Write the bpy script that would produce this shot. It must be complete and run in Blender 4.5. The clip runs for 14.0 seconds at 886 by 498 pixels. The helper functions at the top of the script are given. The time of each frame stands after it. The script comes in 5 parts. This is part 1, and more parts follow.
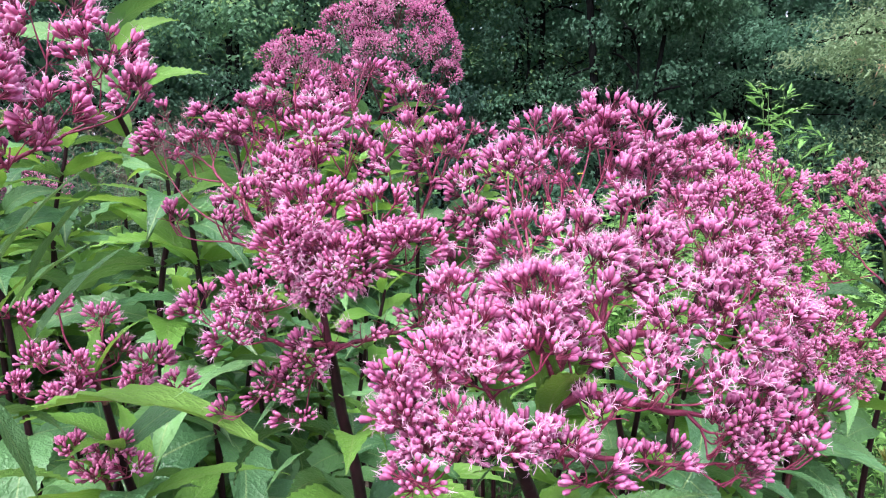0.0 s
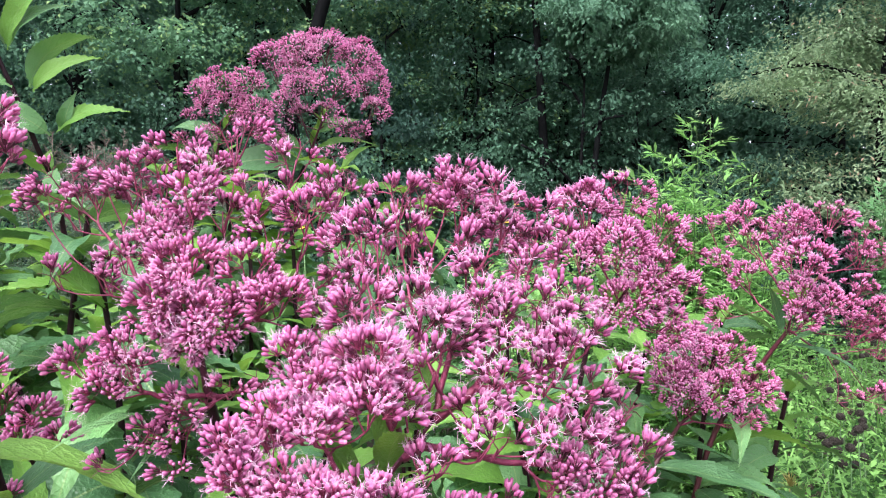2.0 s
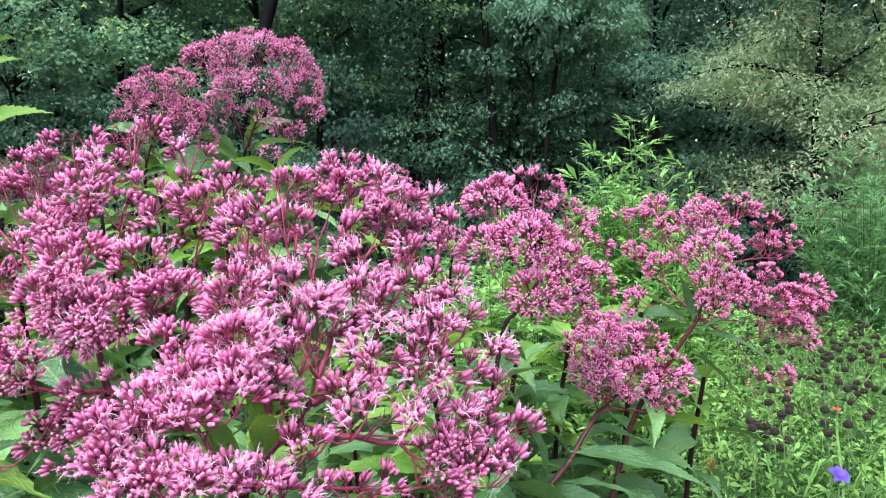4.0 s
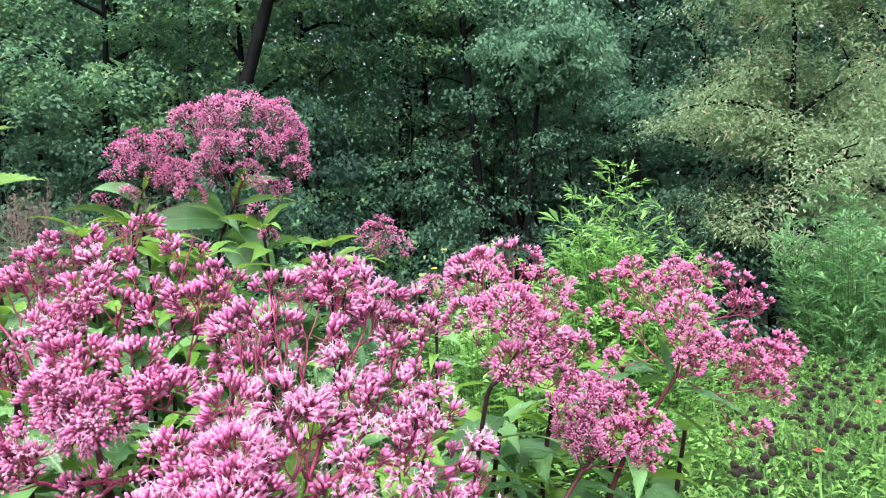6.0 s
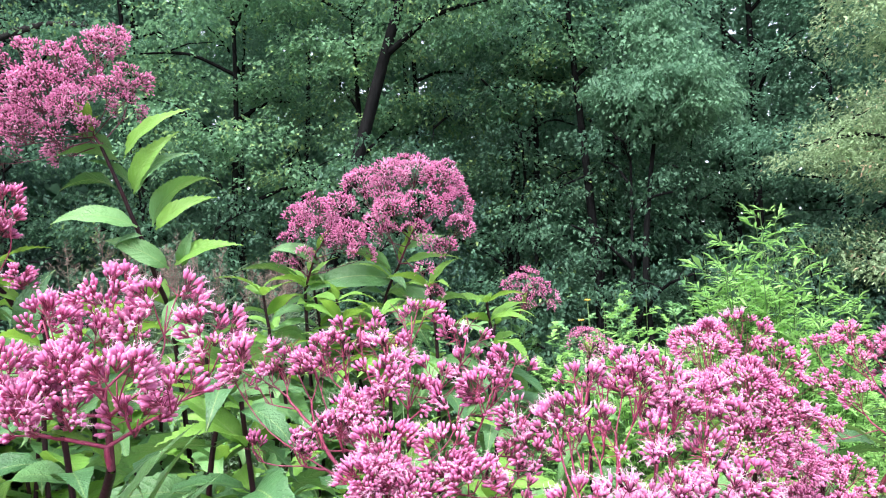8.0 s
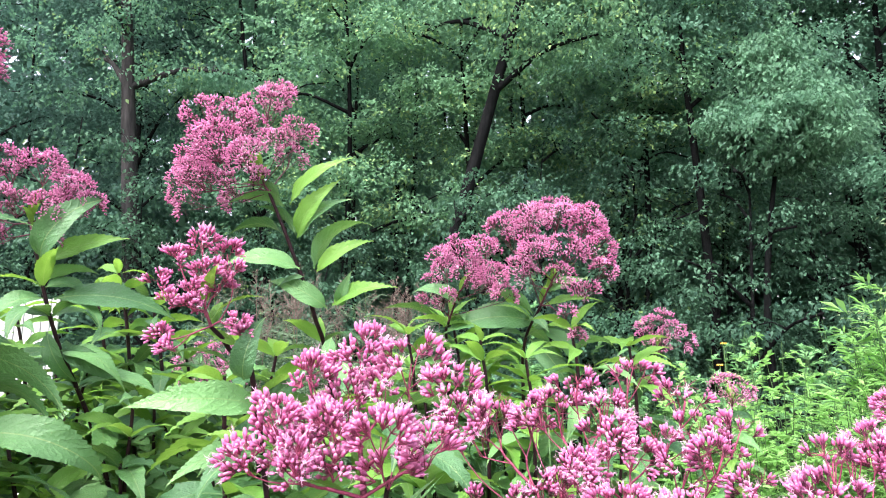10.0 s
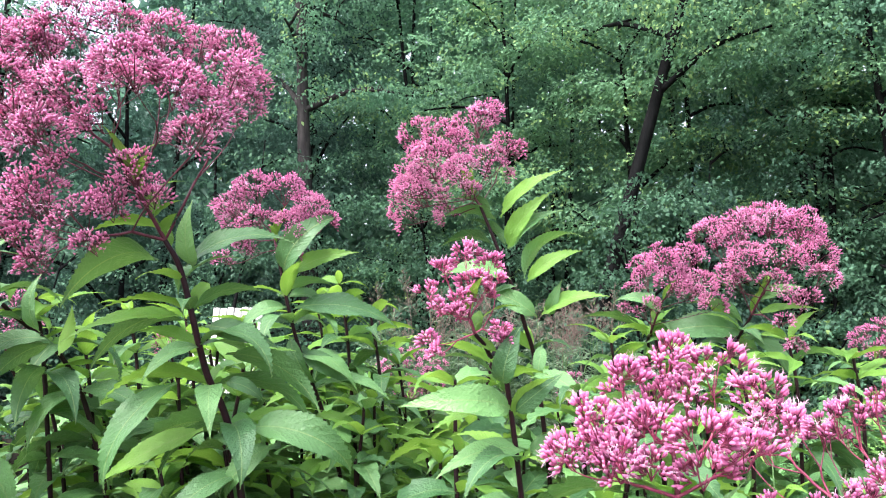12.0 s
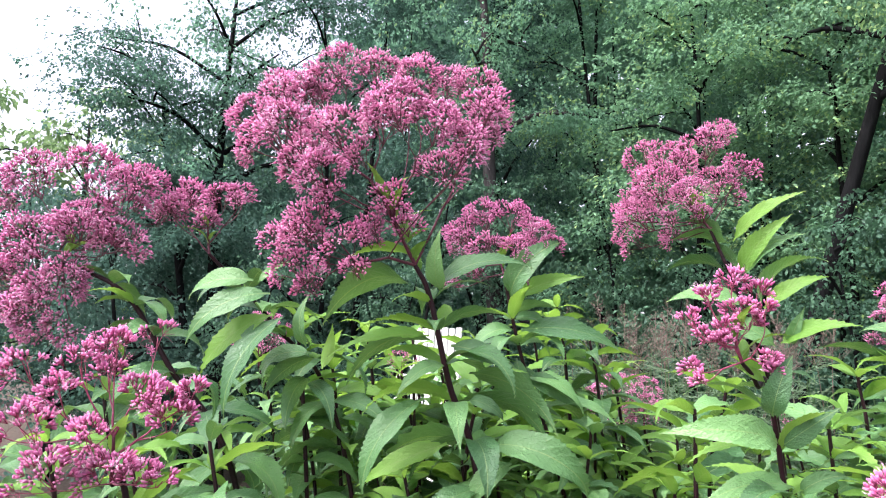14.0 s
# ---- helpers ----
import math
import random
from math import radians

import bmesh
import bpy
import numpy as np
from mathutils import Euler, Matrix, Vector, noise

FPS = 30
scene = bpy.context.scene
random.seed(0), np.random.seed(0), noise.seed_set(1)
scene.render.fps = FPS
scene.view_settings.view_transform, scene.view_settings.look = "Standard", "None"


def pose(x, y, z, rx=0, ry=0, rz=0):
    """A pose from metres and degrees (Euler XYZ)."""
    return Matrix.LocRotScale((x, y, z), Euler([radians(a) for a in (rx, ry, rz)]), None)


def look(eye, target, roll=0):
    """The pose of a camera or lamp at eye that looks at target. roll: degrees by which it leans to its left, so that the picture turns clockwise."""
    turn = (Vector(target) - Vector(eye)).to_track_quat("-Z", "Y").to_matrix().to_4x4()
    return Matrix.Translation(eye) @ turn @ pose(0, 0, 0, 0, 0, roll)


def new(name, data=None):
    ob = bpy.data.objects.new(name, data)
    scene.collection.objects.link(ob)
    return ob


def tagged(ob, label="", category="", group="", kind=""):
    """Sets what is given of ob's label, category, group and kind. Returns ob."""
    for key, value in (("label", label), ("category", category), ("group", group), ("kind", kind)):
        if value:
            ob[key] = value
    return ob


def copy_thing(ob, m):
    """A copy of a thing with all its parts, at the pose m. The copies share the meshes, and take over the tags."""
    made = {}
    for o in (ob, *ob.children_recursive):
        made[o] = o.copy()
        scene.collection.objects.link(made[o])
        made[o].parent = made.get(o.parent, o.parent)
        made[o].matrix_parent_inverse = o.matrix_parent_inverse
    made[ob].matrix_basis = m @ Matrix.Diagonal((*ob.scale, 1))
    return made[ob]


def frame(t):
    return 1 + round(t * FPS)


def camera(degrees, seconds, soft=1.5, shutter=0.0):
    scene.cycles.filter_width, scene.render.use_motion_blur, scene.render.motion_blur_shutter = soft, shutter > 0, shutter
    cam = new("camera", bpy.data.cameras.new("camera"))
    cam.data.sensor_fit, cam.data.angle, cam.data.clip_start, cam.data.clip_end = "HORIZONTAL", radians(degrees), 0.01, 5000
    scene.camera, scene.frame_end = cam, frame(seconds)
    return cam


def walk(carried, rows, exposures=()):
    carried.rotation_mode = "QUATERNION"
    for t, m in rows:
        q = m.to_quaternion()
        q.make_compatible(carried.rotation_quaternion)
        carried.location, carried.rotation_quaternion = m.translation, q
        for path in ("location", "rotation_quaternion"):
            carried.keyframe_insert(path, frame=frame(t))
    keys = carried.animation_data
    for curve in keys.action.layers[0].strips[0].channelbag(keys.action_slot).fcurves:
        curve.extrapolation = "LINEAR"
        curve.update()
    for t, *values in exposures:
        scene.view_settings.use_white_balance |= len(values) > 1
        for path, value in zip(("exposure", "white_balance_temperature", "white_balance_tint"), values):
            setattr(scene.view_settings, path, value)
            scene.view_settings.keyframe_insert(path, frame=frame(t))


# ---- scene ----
cam = camera(63.6, 14.0, soft=1.1)
PATH = [
    (0, (0.0, -0.0104, 1.4543), (-0.0191, 1.7195, 1.3486), -0.7),
    (0.5, (0.0139, -0.0286, 1.4665), (-0.0139, 1.703, 1.3789), -0.7),
    (1, (0.0312, -0.0416, 1.4786), (0.0321, 1.6909, 1.4197), -0.6),
    (1.5, (0.0451, -0.0355, 1.4769), (0.0936, 1.6969, 1.4344), -0.4),
    (2, (0.0563, -0.0329, 1.4743), (0.1447, 1.6969, 1.4257), -0.9),
    (2.5, (0.0728, -0.0381, 1.4708), (0.1959, 1.69, 1.4171), -1.6),
    (3, (0.0806, -0.0399, 1.4673), (0.2288, 1.6865, 1.4075), -1.7),
    (3.5, (0.0884, -0.0546, 1.4665), (0.2591, 1.6692, 1.4127), -1.7),
    (4, (0.0988, -0.0537, 1.4673), (0.2912, 1.6683, 1.4188), -1.8),
    (4.2, (0.1005, -0.0546, 1.4665), (0.3025, 1.6657, 1.4197), -1.8),
    (6.3, (0.0997, -0.0893, 1.5141), (0.3293, 1.6285, 1.5635), -2.8),
    (6.5, (0.0893, -0.0919, 1.5159), (0.2981, 1.6285, 1.5774), -2.7),
    (7, (0.0546, -0.0884, 1.5263), (0.2037, 1.6371, 1.6086), -2.7),
    (7.5, (0.0078, -0.0901, 1.5419), (0.0754, 1.6389, 1.6485), -2.8),
    (8, (-0.0321, -0.0901, 1.5505), (-0.0459, 1.638, 1.6909), -2.9),
    (8.2, (-0.0468, -0.0919, 1.554), (-0.091, 1.6337, 1.7091), -3.1),
    (10.3, (-0.1369, -0.1283, 1.5765), (-0.4073, 1.5669, 1.8149), -1.2),
    (10.5, (-0.1447, -0.1352, 1.5757), (-0.4281, 1.5565, 1.8227), -1.1),
    (11, (-0.1629, -0.1413, 1.5739), (-0.5018, 1.5409, 1.8244), -1.0),
    (11.5, (-0.1881, -0.1569, 1.5748), (-0.6249, 1.5028, 1.8201), -1.0),
    (12, (-0.2279, -0.1872, 1.5765), (-0.8294, 1.4187, 1.8287), -0.7),
    (12.5, (-0.2635, -0.2045, 1.5791), (-1.001, 1.3407, 1.8504), -0.2),
    (13, (-0.2747, -0.2288, 1.5869), (-1.0963, 1.2679, 1.8877), 0.2),
    (13.5, (-0.2886, -0.2418, 1.5835), (-1.1934, 1.2021, 1.8972), 0.9),
    (14, (-0.3016, -0.26, 1.5757), (-1.2766, 1.1414, 1.8781), 1.6),
]
walk(cam, [(t, look(eye, target, roll)) for t, eye, target, roll in PATH], exposures=[(0.0, 1.5, 6050, 25), (4.0, 1.52, 6150, 22), (6.5, 1.83, 6300, 20), (8.0, 1.98, 6250, 21), (11.0, 2.13, 6350, 20), (12.5, 2.05, 6350, 22), (14.0, 1.93, 6350, 26)])

# ---- light ----
world = bpy.data.worlds.new("overcast_sky")
scene.world = world
world.use_nodes = True
wn = world.node_tree.nodes
sky = wn.new("ShaderNodeTexSky")
sky.sky_type = "NISHITA"
sky.sun_disc = False
sky.sun_elevation, sky.sun_rotation = radians(50), radians(200)
sky.air_density, sky.dust_density, sky.ozone_density = 1.0, 4.0, 1.0
pale = wn.new("ShaderNodeHueSaturation")
pale.inputs["Saturation"].default_value = 0.42
world.node_tree.links.new(sky.outputs["Color"], pale.inputs["Color"])
world.node_tree.links.new(pale.outputs["Color"], wn["Background"].inputs["Color"])
wn["Background"].inputs["Strength"].default_value = 0.15
sun_data = bpy.data.lights.new("sun", "SUN")
sun_data.energy, sun_data.angle, sun_data.color = 1.5, radians(25), (1.0, 0.97, 0.92)
sun = new("sun", sun_data)
sun.matrix_world = look((0, 0, 20), (5, 12, 0))


# ---- materials ----
class Nodes:
    """A short way to write a node material."""

    def __init__(self, name):
        self.mat = bpy.data.materials.new(name)
        self.mat.use_nodes = True
        self.tree = self.mat.node_tree
        self.tree.nodes.clear()
        self.out = self.add("ShaderNodeOutputMaterial")

    def add(self, kind, **settings):
        n = self.tree.nodes.new(kind)
        for k, v in settings.items():
            if k in n.inputs.keys():
                self.put(n.inputs[k], v)
        return n

    def put(self, socket, v):
        if hasattr(v, "is_output"):
            self.tree.links.new(v, socket)
        else:
            socket.default_value = v

    def noise(self, scale, detail=3.0, coords=None, rough=0.55):
        n = self.add("ShaderNodeTexNoise", Scale=scale, Detail=detail, Roughness=rough)
        if coords is not None:
            self.put(n.inputs["Vector"], coords)
        return n.outputs["Fac"]

    def ramp(self, fac, *stops):
        n = self.add("ShaderNodeValToRGB")
        self.put(n.inputs["Fac"], fac)
        el = n.color_ramp.elements
        while len(el) < len(stops):
            el.new(0.5)
        for e, (p, c) in zip(el, stops):
            e.position, e.color = p, (*c, 1.0)
        return n.outputs["Color"]

    def math(self, op, a, b=0.0, c=0.0):
        n = self.tree.nodes.new("ShaderNodeMath")
        n.operation = op
        for s, v in zip(n.inputs, (a, b, c)):
            self.put(s, v)
        return n.outputs[0]

    def mix(self, fac, a, b, how="MIX"):
        n = self.tree.nodes.new("ShaderNodeMix")
        n.data_type, n.blend_type = "RGBA", how
        self.put(n.inputs[0], fac)
        self.put(n.inputs[6], a if hasattr(a, "is_output") else (*a, 1.0))
        self.put(n.inputs[7], b if hasattr(b, "is_output") else (*b, 1.0))
        return n.outputs[2]

    def surface(self, color, rough=0.5, bump=None, depth=0.001, strength=0.5, through_light=0.0, through_color=None, spec=0.5, metal=0.0):
        b = self.add("ShaderNodeBsdfPrincipled", **{"Base Color": color if hasattr(color, "is_output") else (*color, 1.0), "Roughness": rough, "Specular IOR Level": spec, "Metallic": metal})
        if bump is not None:
            k = self.add("ShaderNodeBump", Strength=strength, Distance=depth, Height=bump)
            self.put(b.inputs["Normal"], k.outputs["Normal"])
        end = b.outputs[0]
        if through_light:
            tr = self.add("ShaderNodeBsdfTranslucent", Color=through_color if through_color is not None else color)
            m = self.add("ShaderNodeMixShader", Fac=through_light)
            self.tree.links.new(end, m.inputs[1])
            self.tree.links.new(tr.outputs[0], m.inputs[2])
            end = m.outputs[0]
        self.tree.links.new(end, self.out.inputs["Surface"])
        return self.mat


def island(n):
    return n.add("ShaderNodeNewGeometry").outputs["Random Per Island"]


def per_object(n):
    return n.add("ShaderNodeObjectInfo").outputs["Random"]


def uv_axes(n):
    s = n.add("ShaderNodeSeparateXYZ", Vector=n.add("ShaderNodeTexCoord").outputs["UV"])
    return s.outputs[0], s.outputs[1]


def floret_material(name, base, tip, pale_tip):
    n = Nodes(name)
    u, v = uv_axes(n)
    body = n.ramp(v, (0.0, base), (0.3, tip), (0.66, tip), (0.97, pale_tip))
    other = n.ramp(v, (0.0, tuple(c * 0.85 for c in base)), (0.5, tuple(c * 0.78 for c in tip)), (1.0, tip))
    col = n.mix(n.math("MULTIPLY", island(n), 0.75), body, other)
    shade = n.ramp(per_object(n), (0.0, (0.82, 0.78, 0.82)), (0.5, (1, 1, 1)), (1.0, (1.08, 1.12, 1.06)))
    col = n.mix(1.0, col, shade, "MULTIPLY")
    return n.surface(col, 0.48, n.noise(900.0, 2.0), 0.0006, 0.35, 0.34, col, spec=0.4)


def leaf_material(name, dark, light, veins, rough=0.42, glow=(0.30, 0.56, 0.08), amount=0.30):
    """A leaf with quilted side veins and a pale midrib, from its own length and width."""
    n = Nodes(name)
    u, v = uv_axes(n)
    off = n.math("ABSOLUTE", n.math("SUBTRACT", u, 0.5))
    warp = n.math("MULTIPLY", n.noise(9.0, 2.0, n.add("ShaderNodeTexCoord").outputs["UV"]), 0.05)
    wave = n.math("SINE", n.math("MULTIPLY", n.math("ADD", warp, n.math("SUBTRACT", v, n.math("MULTIPLY", off, 0.42))), veins * 3.1416))
    crease = n.math("POWER", n.math("ABSOLUTE", wave), 0.22)
    mesh_uv = n.add("ShaderNodeMapping", Vector=n.add("ShaderNodeTexCoord").outputs["UV"])
    mesh_uv.inputs["Scale"].default_value = (17, 52, 1)
    net = n.add("ShaderNodeTexVoronoi", Vector=mesh_uv.outputs[0], Scale=1.0)
    quilt = n.math("SUBTRACT", 1.0, n.math("POWER", net.outputs["Distance"], 2.0))
    rib = n.math("LESS_THAN", off, 0.016)
    mottle = n.noise(7.0, 4.0, n.add("ShaderNodeTexCoord").outputs["Object"])
    col = n.mix(n.math("POWER", per_object(n), 1.6), dark, light)
    col = n.mix(n.math("MULTIPLY", mottle, 0.22), col, tuple(c * 1.5 for c in light))
    col = n.mix(n.math("MULTIPLY", n.math("SUBTRACT", 1.0, crease), 0.09), col, tuple(c * 1.4 for c in light))
    col = n.mix(n.math("MULTIPLY", rib, 0.5), col, (0.26, 0.36, 0.13))
    spots = n.math("GREATER_THAN", n.noise(26.0, 2.0, n.add("ShaderNodeTexCoord").outputs["Object"]), 0.72)
    col = n.mix(n.math("MULTIPLY", spots, 0.25), col, (0.16, 0.14, 0.05))
    col = n.mix(n.math("MULTIPLY", n.math("SUBTRACT", 1.0, quilt), 0.10), col, tuple(c * 1.3 for c in light))
    h = n.math("ADD", n.math("ADD", n.math("MULTIPLY", crease, 0.5), n.math("MULTIPLY", quilt, 0.35)), n.math("MULTIPLY", n.noise(40.0, 2.0, n.add("ShaderNodeTexCoord").outputs["Object"]), 0.8))
    return n.surface(col, rough, h, 0.0035, 0.65, amount, n.mix(0.5, glow, col), spec=0.42)


def foliage_material(name, dark, light, tipped=None, amount=0.4, rough=0.62, share=0.86):
    """Many small leaves in one mesh, each a little different."""
    n = Nodes(name)
    r = island(n)
    co = n.add("ShaderNodeTexCoord").outputs["Object"]
    patch = n.math("ADD", n.math("MULTIPLY", n.noise(0.8, 2.0, co), 0.6), n.math("MULTIPLY", n.noise(3.2, 2.0, co), 0.4))
    blend = n.math("ADD", n.math("MULTIPLY", r, 0.45), n.math("MULTIPLY", n.math("SUBTRACT", patch, 0.38), 2.4))
    col = n.ramp(blend, (0.0, dark), (0.75, light), (1.0, tuple(min(1, c * 1.35) for c in light)))
    if tipped:
        col = n.mix(n.math("MULTIPLY", n.math("GREATER_THAN", n.noise(1.7, 2.0, n.add("ShaderNodeTexCoord").outputs["Object"]), 0.55), n.math("GREATER_THAN", r, share - 0.3)), col, tipped)
    glow = n.mix(0.5, col, tuple(min(1, c * 2.2) for c in light))
    return n.surface(col, rough, None, through_light=amount, through_color=glow, spec=0.2)


def plain_material(name, low, high, scale, rough, depth=0.001, spec=0.4):
    n = Nodes(name)
    co = n.add("ShaderNodeTexCoord").outputs["Object"]
    a, b = n.noise(scale, 4.0, co), n.noise(scale * 7.3, 3.0, co)
    col = n.ramp(n.math("ADD", n.math("MULTIPLY", a, 0.65), n.math("MULTIPLY", b, 0.35)), (0.3, low), (0.7, high))
    return n.surface(col, rough, n.math("ADD", a, b), depth, 0.6, spec=spec)


def bark_material(name, low, high):
    n = Nodes(name)
    mp = n.add("ShaderNodeMapping", Vector=n.add("ShaderNodeTexCoord").outputs["Object"])
    mp.inputs["Scale"].default_value = (9, 9, 1.6)
    a, b = n.noise(2.2, 6.0, mp.outputs[0]), n.noise(1.1, 2.0)
    col = n.ramp(n.math("ADD", n.math("MULTIPLY", a, 0.7), n.math("MULTIPLY", b, 0.3)), (0.32, low), (0.68, high))
    return n.surface(col, 0.9, a, 0.03, 0.8, spec=0.05)


M_BUD = floret_material("floret_pink", (0.50, 0.082, 0.235), (0.67, 0.190, 0.415), (0.77, 0.33, 0.55))
M_PALE = floret_material("floret_pale", (0.55, 0.11, 0.28), (0.75, 0.255, 0.485), (0.86, 0.45, 0.65))
M_STYLE = plain_material("style_thread", (0.55, 0.28, 0.42), (0.80, 0.57, 0.69), 90.0, 0.5)
M_TWIG_PINK = plain_material("flower_branch_pink", (0.11, 0.014, 0.038), (0.29, 0.045, 0.10), 60.0, 0.45)
M_TWIG = plain_material("flower_branch", (0.040, 0.008, 0.016), (0.125, 0.020, 0.042), 60.0, 0.5)
M_STEM = plain_material("purple_stem", (0.008, 0.004, 0.006), (0.028, 0.008, 0.012), 40.0, 0.45, spec=0.2)
M_LEAF = leaf_material("weed_leaf", (0.018, 0.076, 0.034), (0.140, 0.315, 0.105), 10.0, rough=0.38, amount=0.2)
M_YOUNG = leaf_material("young_leaf", (0.10, 0.255, 0.042), (0.185, 0.375, 0.068), 11.0, glow=(0.34, 0.58, 0.06), amount=0.4)
M_WOODS = foliage_material("maple_foliage", (0.035, 0.100, 0.072), (0.108, 0.238, 0.138), (0.19, 0.31, 0.10), amount=0.42)
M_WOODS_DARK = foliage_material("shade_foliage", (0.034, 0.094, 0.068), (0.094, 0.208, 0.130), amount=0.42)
# sapling leaves are darkened in place of the shade under the woods
M_SAPLING_SHADED = foliage_material("shaded_sapling_foliage", (0.020, 0.060, 0.042), (0.060, 0.140, 0.080), amount=0.3)
M_STEM_RED = plain_material("red_stem", (0.040, 0.010, 0.016), (0.130, 0.032, 0.040), 40.0, 0.42)
M_WOODS_BLUE = foliage_material("blue_green_foliage", (0.018, 0.050, 0.042), (0.052, 0.118, 0.085), amount=0.42)
M_MAPLE = foliage_material("light_maple_foliage", (0.044, 0.122, 0.074), (0.128, 0.265, 0.138), (0.24, 0.38, 0.14), amount=0.38)
M_VINE = foliage_material("vine_foliage", (0.050, 0.130, 0.082), (0.108, 0.228, 0.132), amount=0.4)
M_OLIVE = foliage_material("olive_foliage", (0.110, 0.200, 0.105), (0.245, 0.355, 0.190), (0.48, 0.32, 0.23), share=1.22)
M_BRIGHT = foliage_material("bright_foliage", (0.11, 0.29, 0.075), (0.25, 0.48, 0.14), amount=0.35)
M_FINE = foliage_material("fine_foliage", (0.070, 0.195, 0.078), (0.155, 0.335, 0.130), amount=0.3)
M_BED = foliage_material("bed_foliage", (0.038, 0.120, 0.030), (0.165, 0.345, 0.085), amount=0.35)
# dark leaf green that also carries the shade of the bed's gaps
M_BED_DARK = foliage_material("bed_shade_foliage", (0.013, 0.045, 0.013), (0.042, 0.110, 0.028))
M_FERN = foliage_material("grey_green_foliage", (0.075, 0.135, 0.080), (0.165, 0.250, 0.155), amount=0.3)
M_FAR = foliage_material("far_foliage", (0.07, 0.14, 0.06), (0.16, 0.26, 0.11))
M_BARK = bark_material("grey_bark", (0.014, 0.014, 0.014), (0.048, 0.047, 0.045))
# near-black bark: shade under the overhanging trees is put into its colour
M_BARK_SHADED = bark_material("shaded_bark", (0.003, 0.0035, 0.0035), (0.010, 0.011, 0.011))
M_CONE = plain_material("dried_seedhead", (0.008, 0.0065, 0.004), (0.026, 0.020, 0.012), 300.0, 0.9, 0.003)
M_GREENSTEM = plain_material("green_stem", (0.035, 0.09, 0.022), (0.07, 0.16, 0.04), 30.0, 0.5)
M_BROWN = plain_material("dry_plume", (0.075, 0.058, 0.046), (0.165, 0.128, 0.102), 25.0, 0.9)
M_SOIL = plain_material("garden_soil", (0.035, 0.026, 0.018), (0.085, 0.066, 0.045), 9.0, 0.95, 0.03)
# greyer than white: the shade behind the leaves is put into the paint
M_WHITE = plain_material("shaded_white_paint", (0.46, 0.47, 0.45), (0.66, 0.67, 0.65), 6.0, 0.45)
M_VIOLET = plain_material("violet_petal", (0.040, 0.022, 0.24), (0.085, 0.045, 0.38), 80.0, 0.5)
M_RED = plain_material("red_petal", (0.50, 0.03, 0.03), (0.72, 0.09, 0.07), 80.0, 0.5)
M_YELLOW_GREEN = plain_material("dry_thread", (0.22, 0.20, 0.05), (0.42, 0.38, 0.10), 80.0, 0.7)
M_YELLOW = plain_material("yellow_petal", (0.62, 0.40, 0.03), (0.80, 0.58, 0.08), 60.0, 0.5)


# ---- mesh helpers ----
def V3(p):
    return np.array(p, dtype=float)


def unit(v):
    return v / (np.linalg.norm(v) + 1e-12)


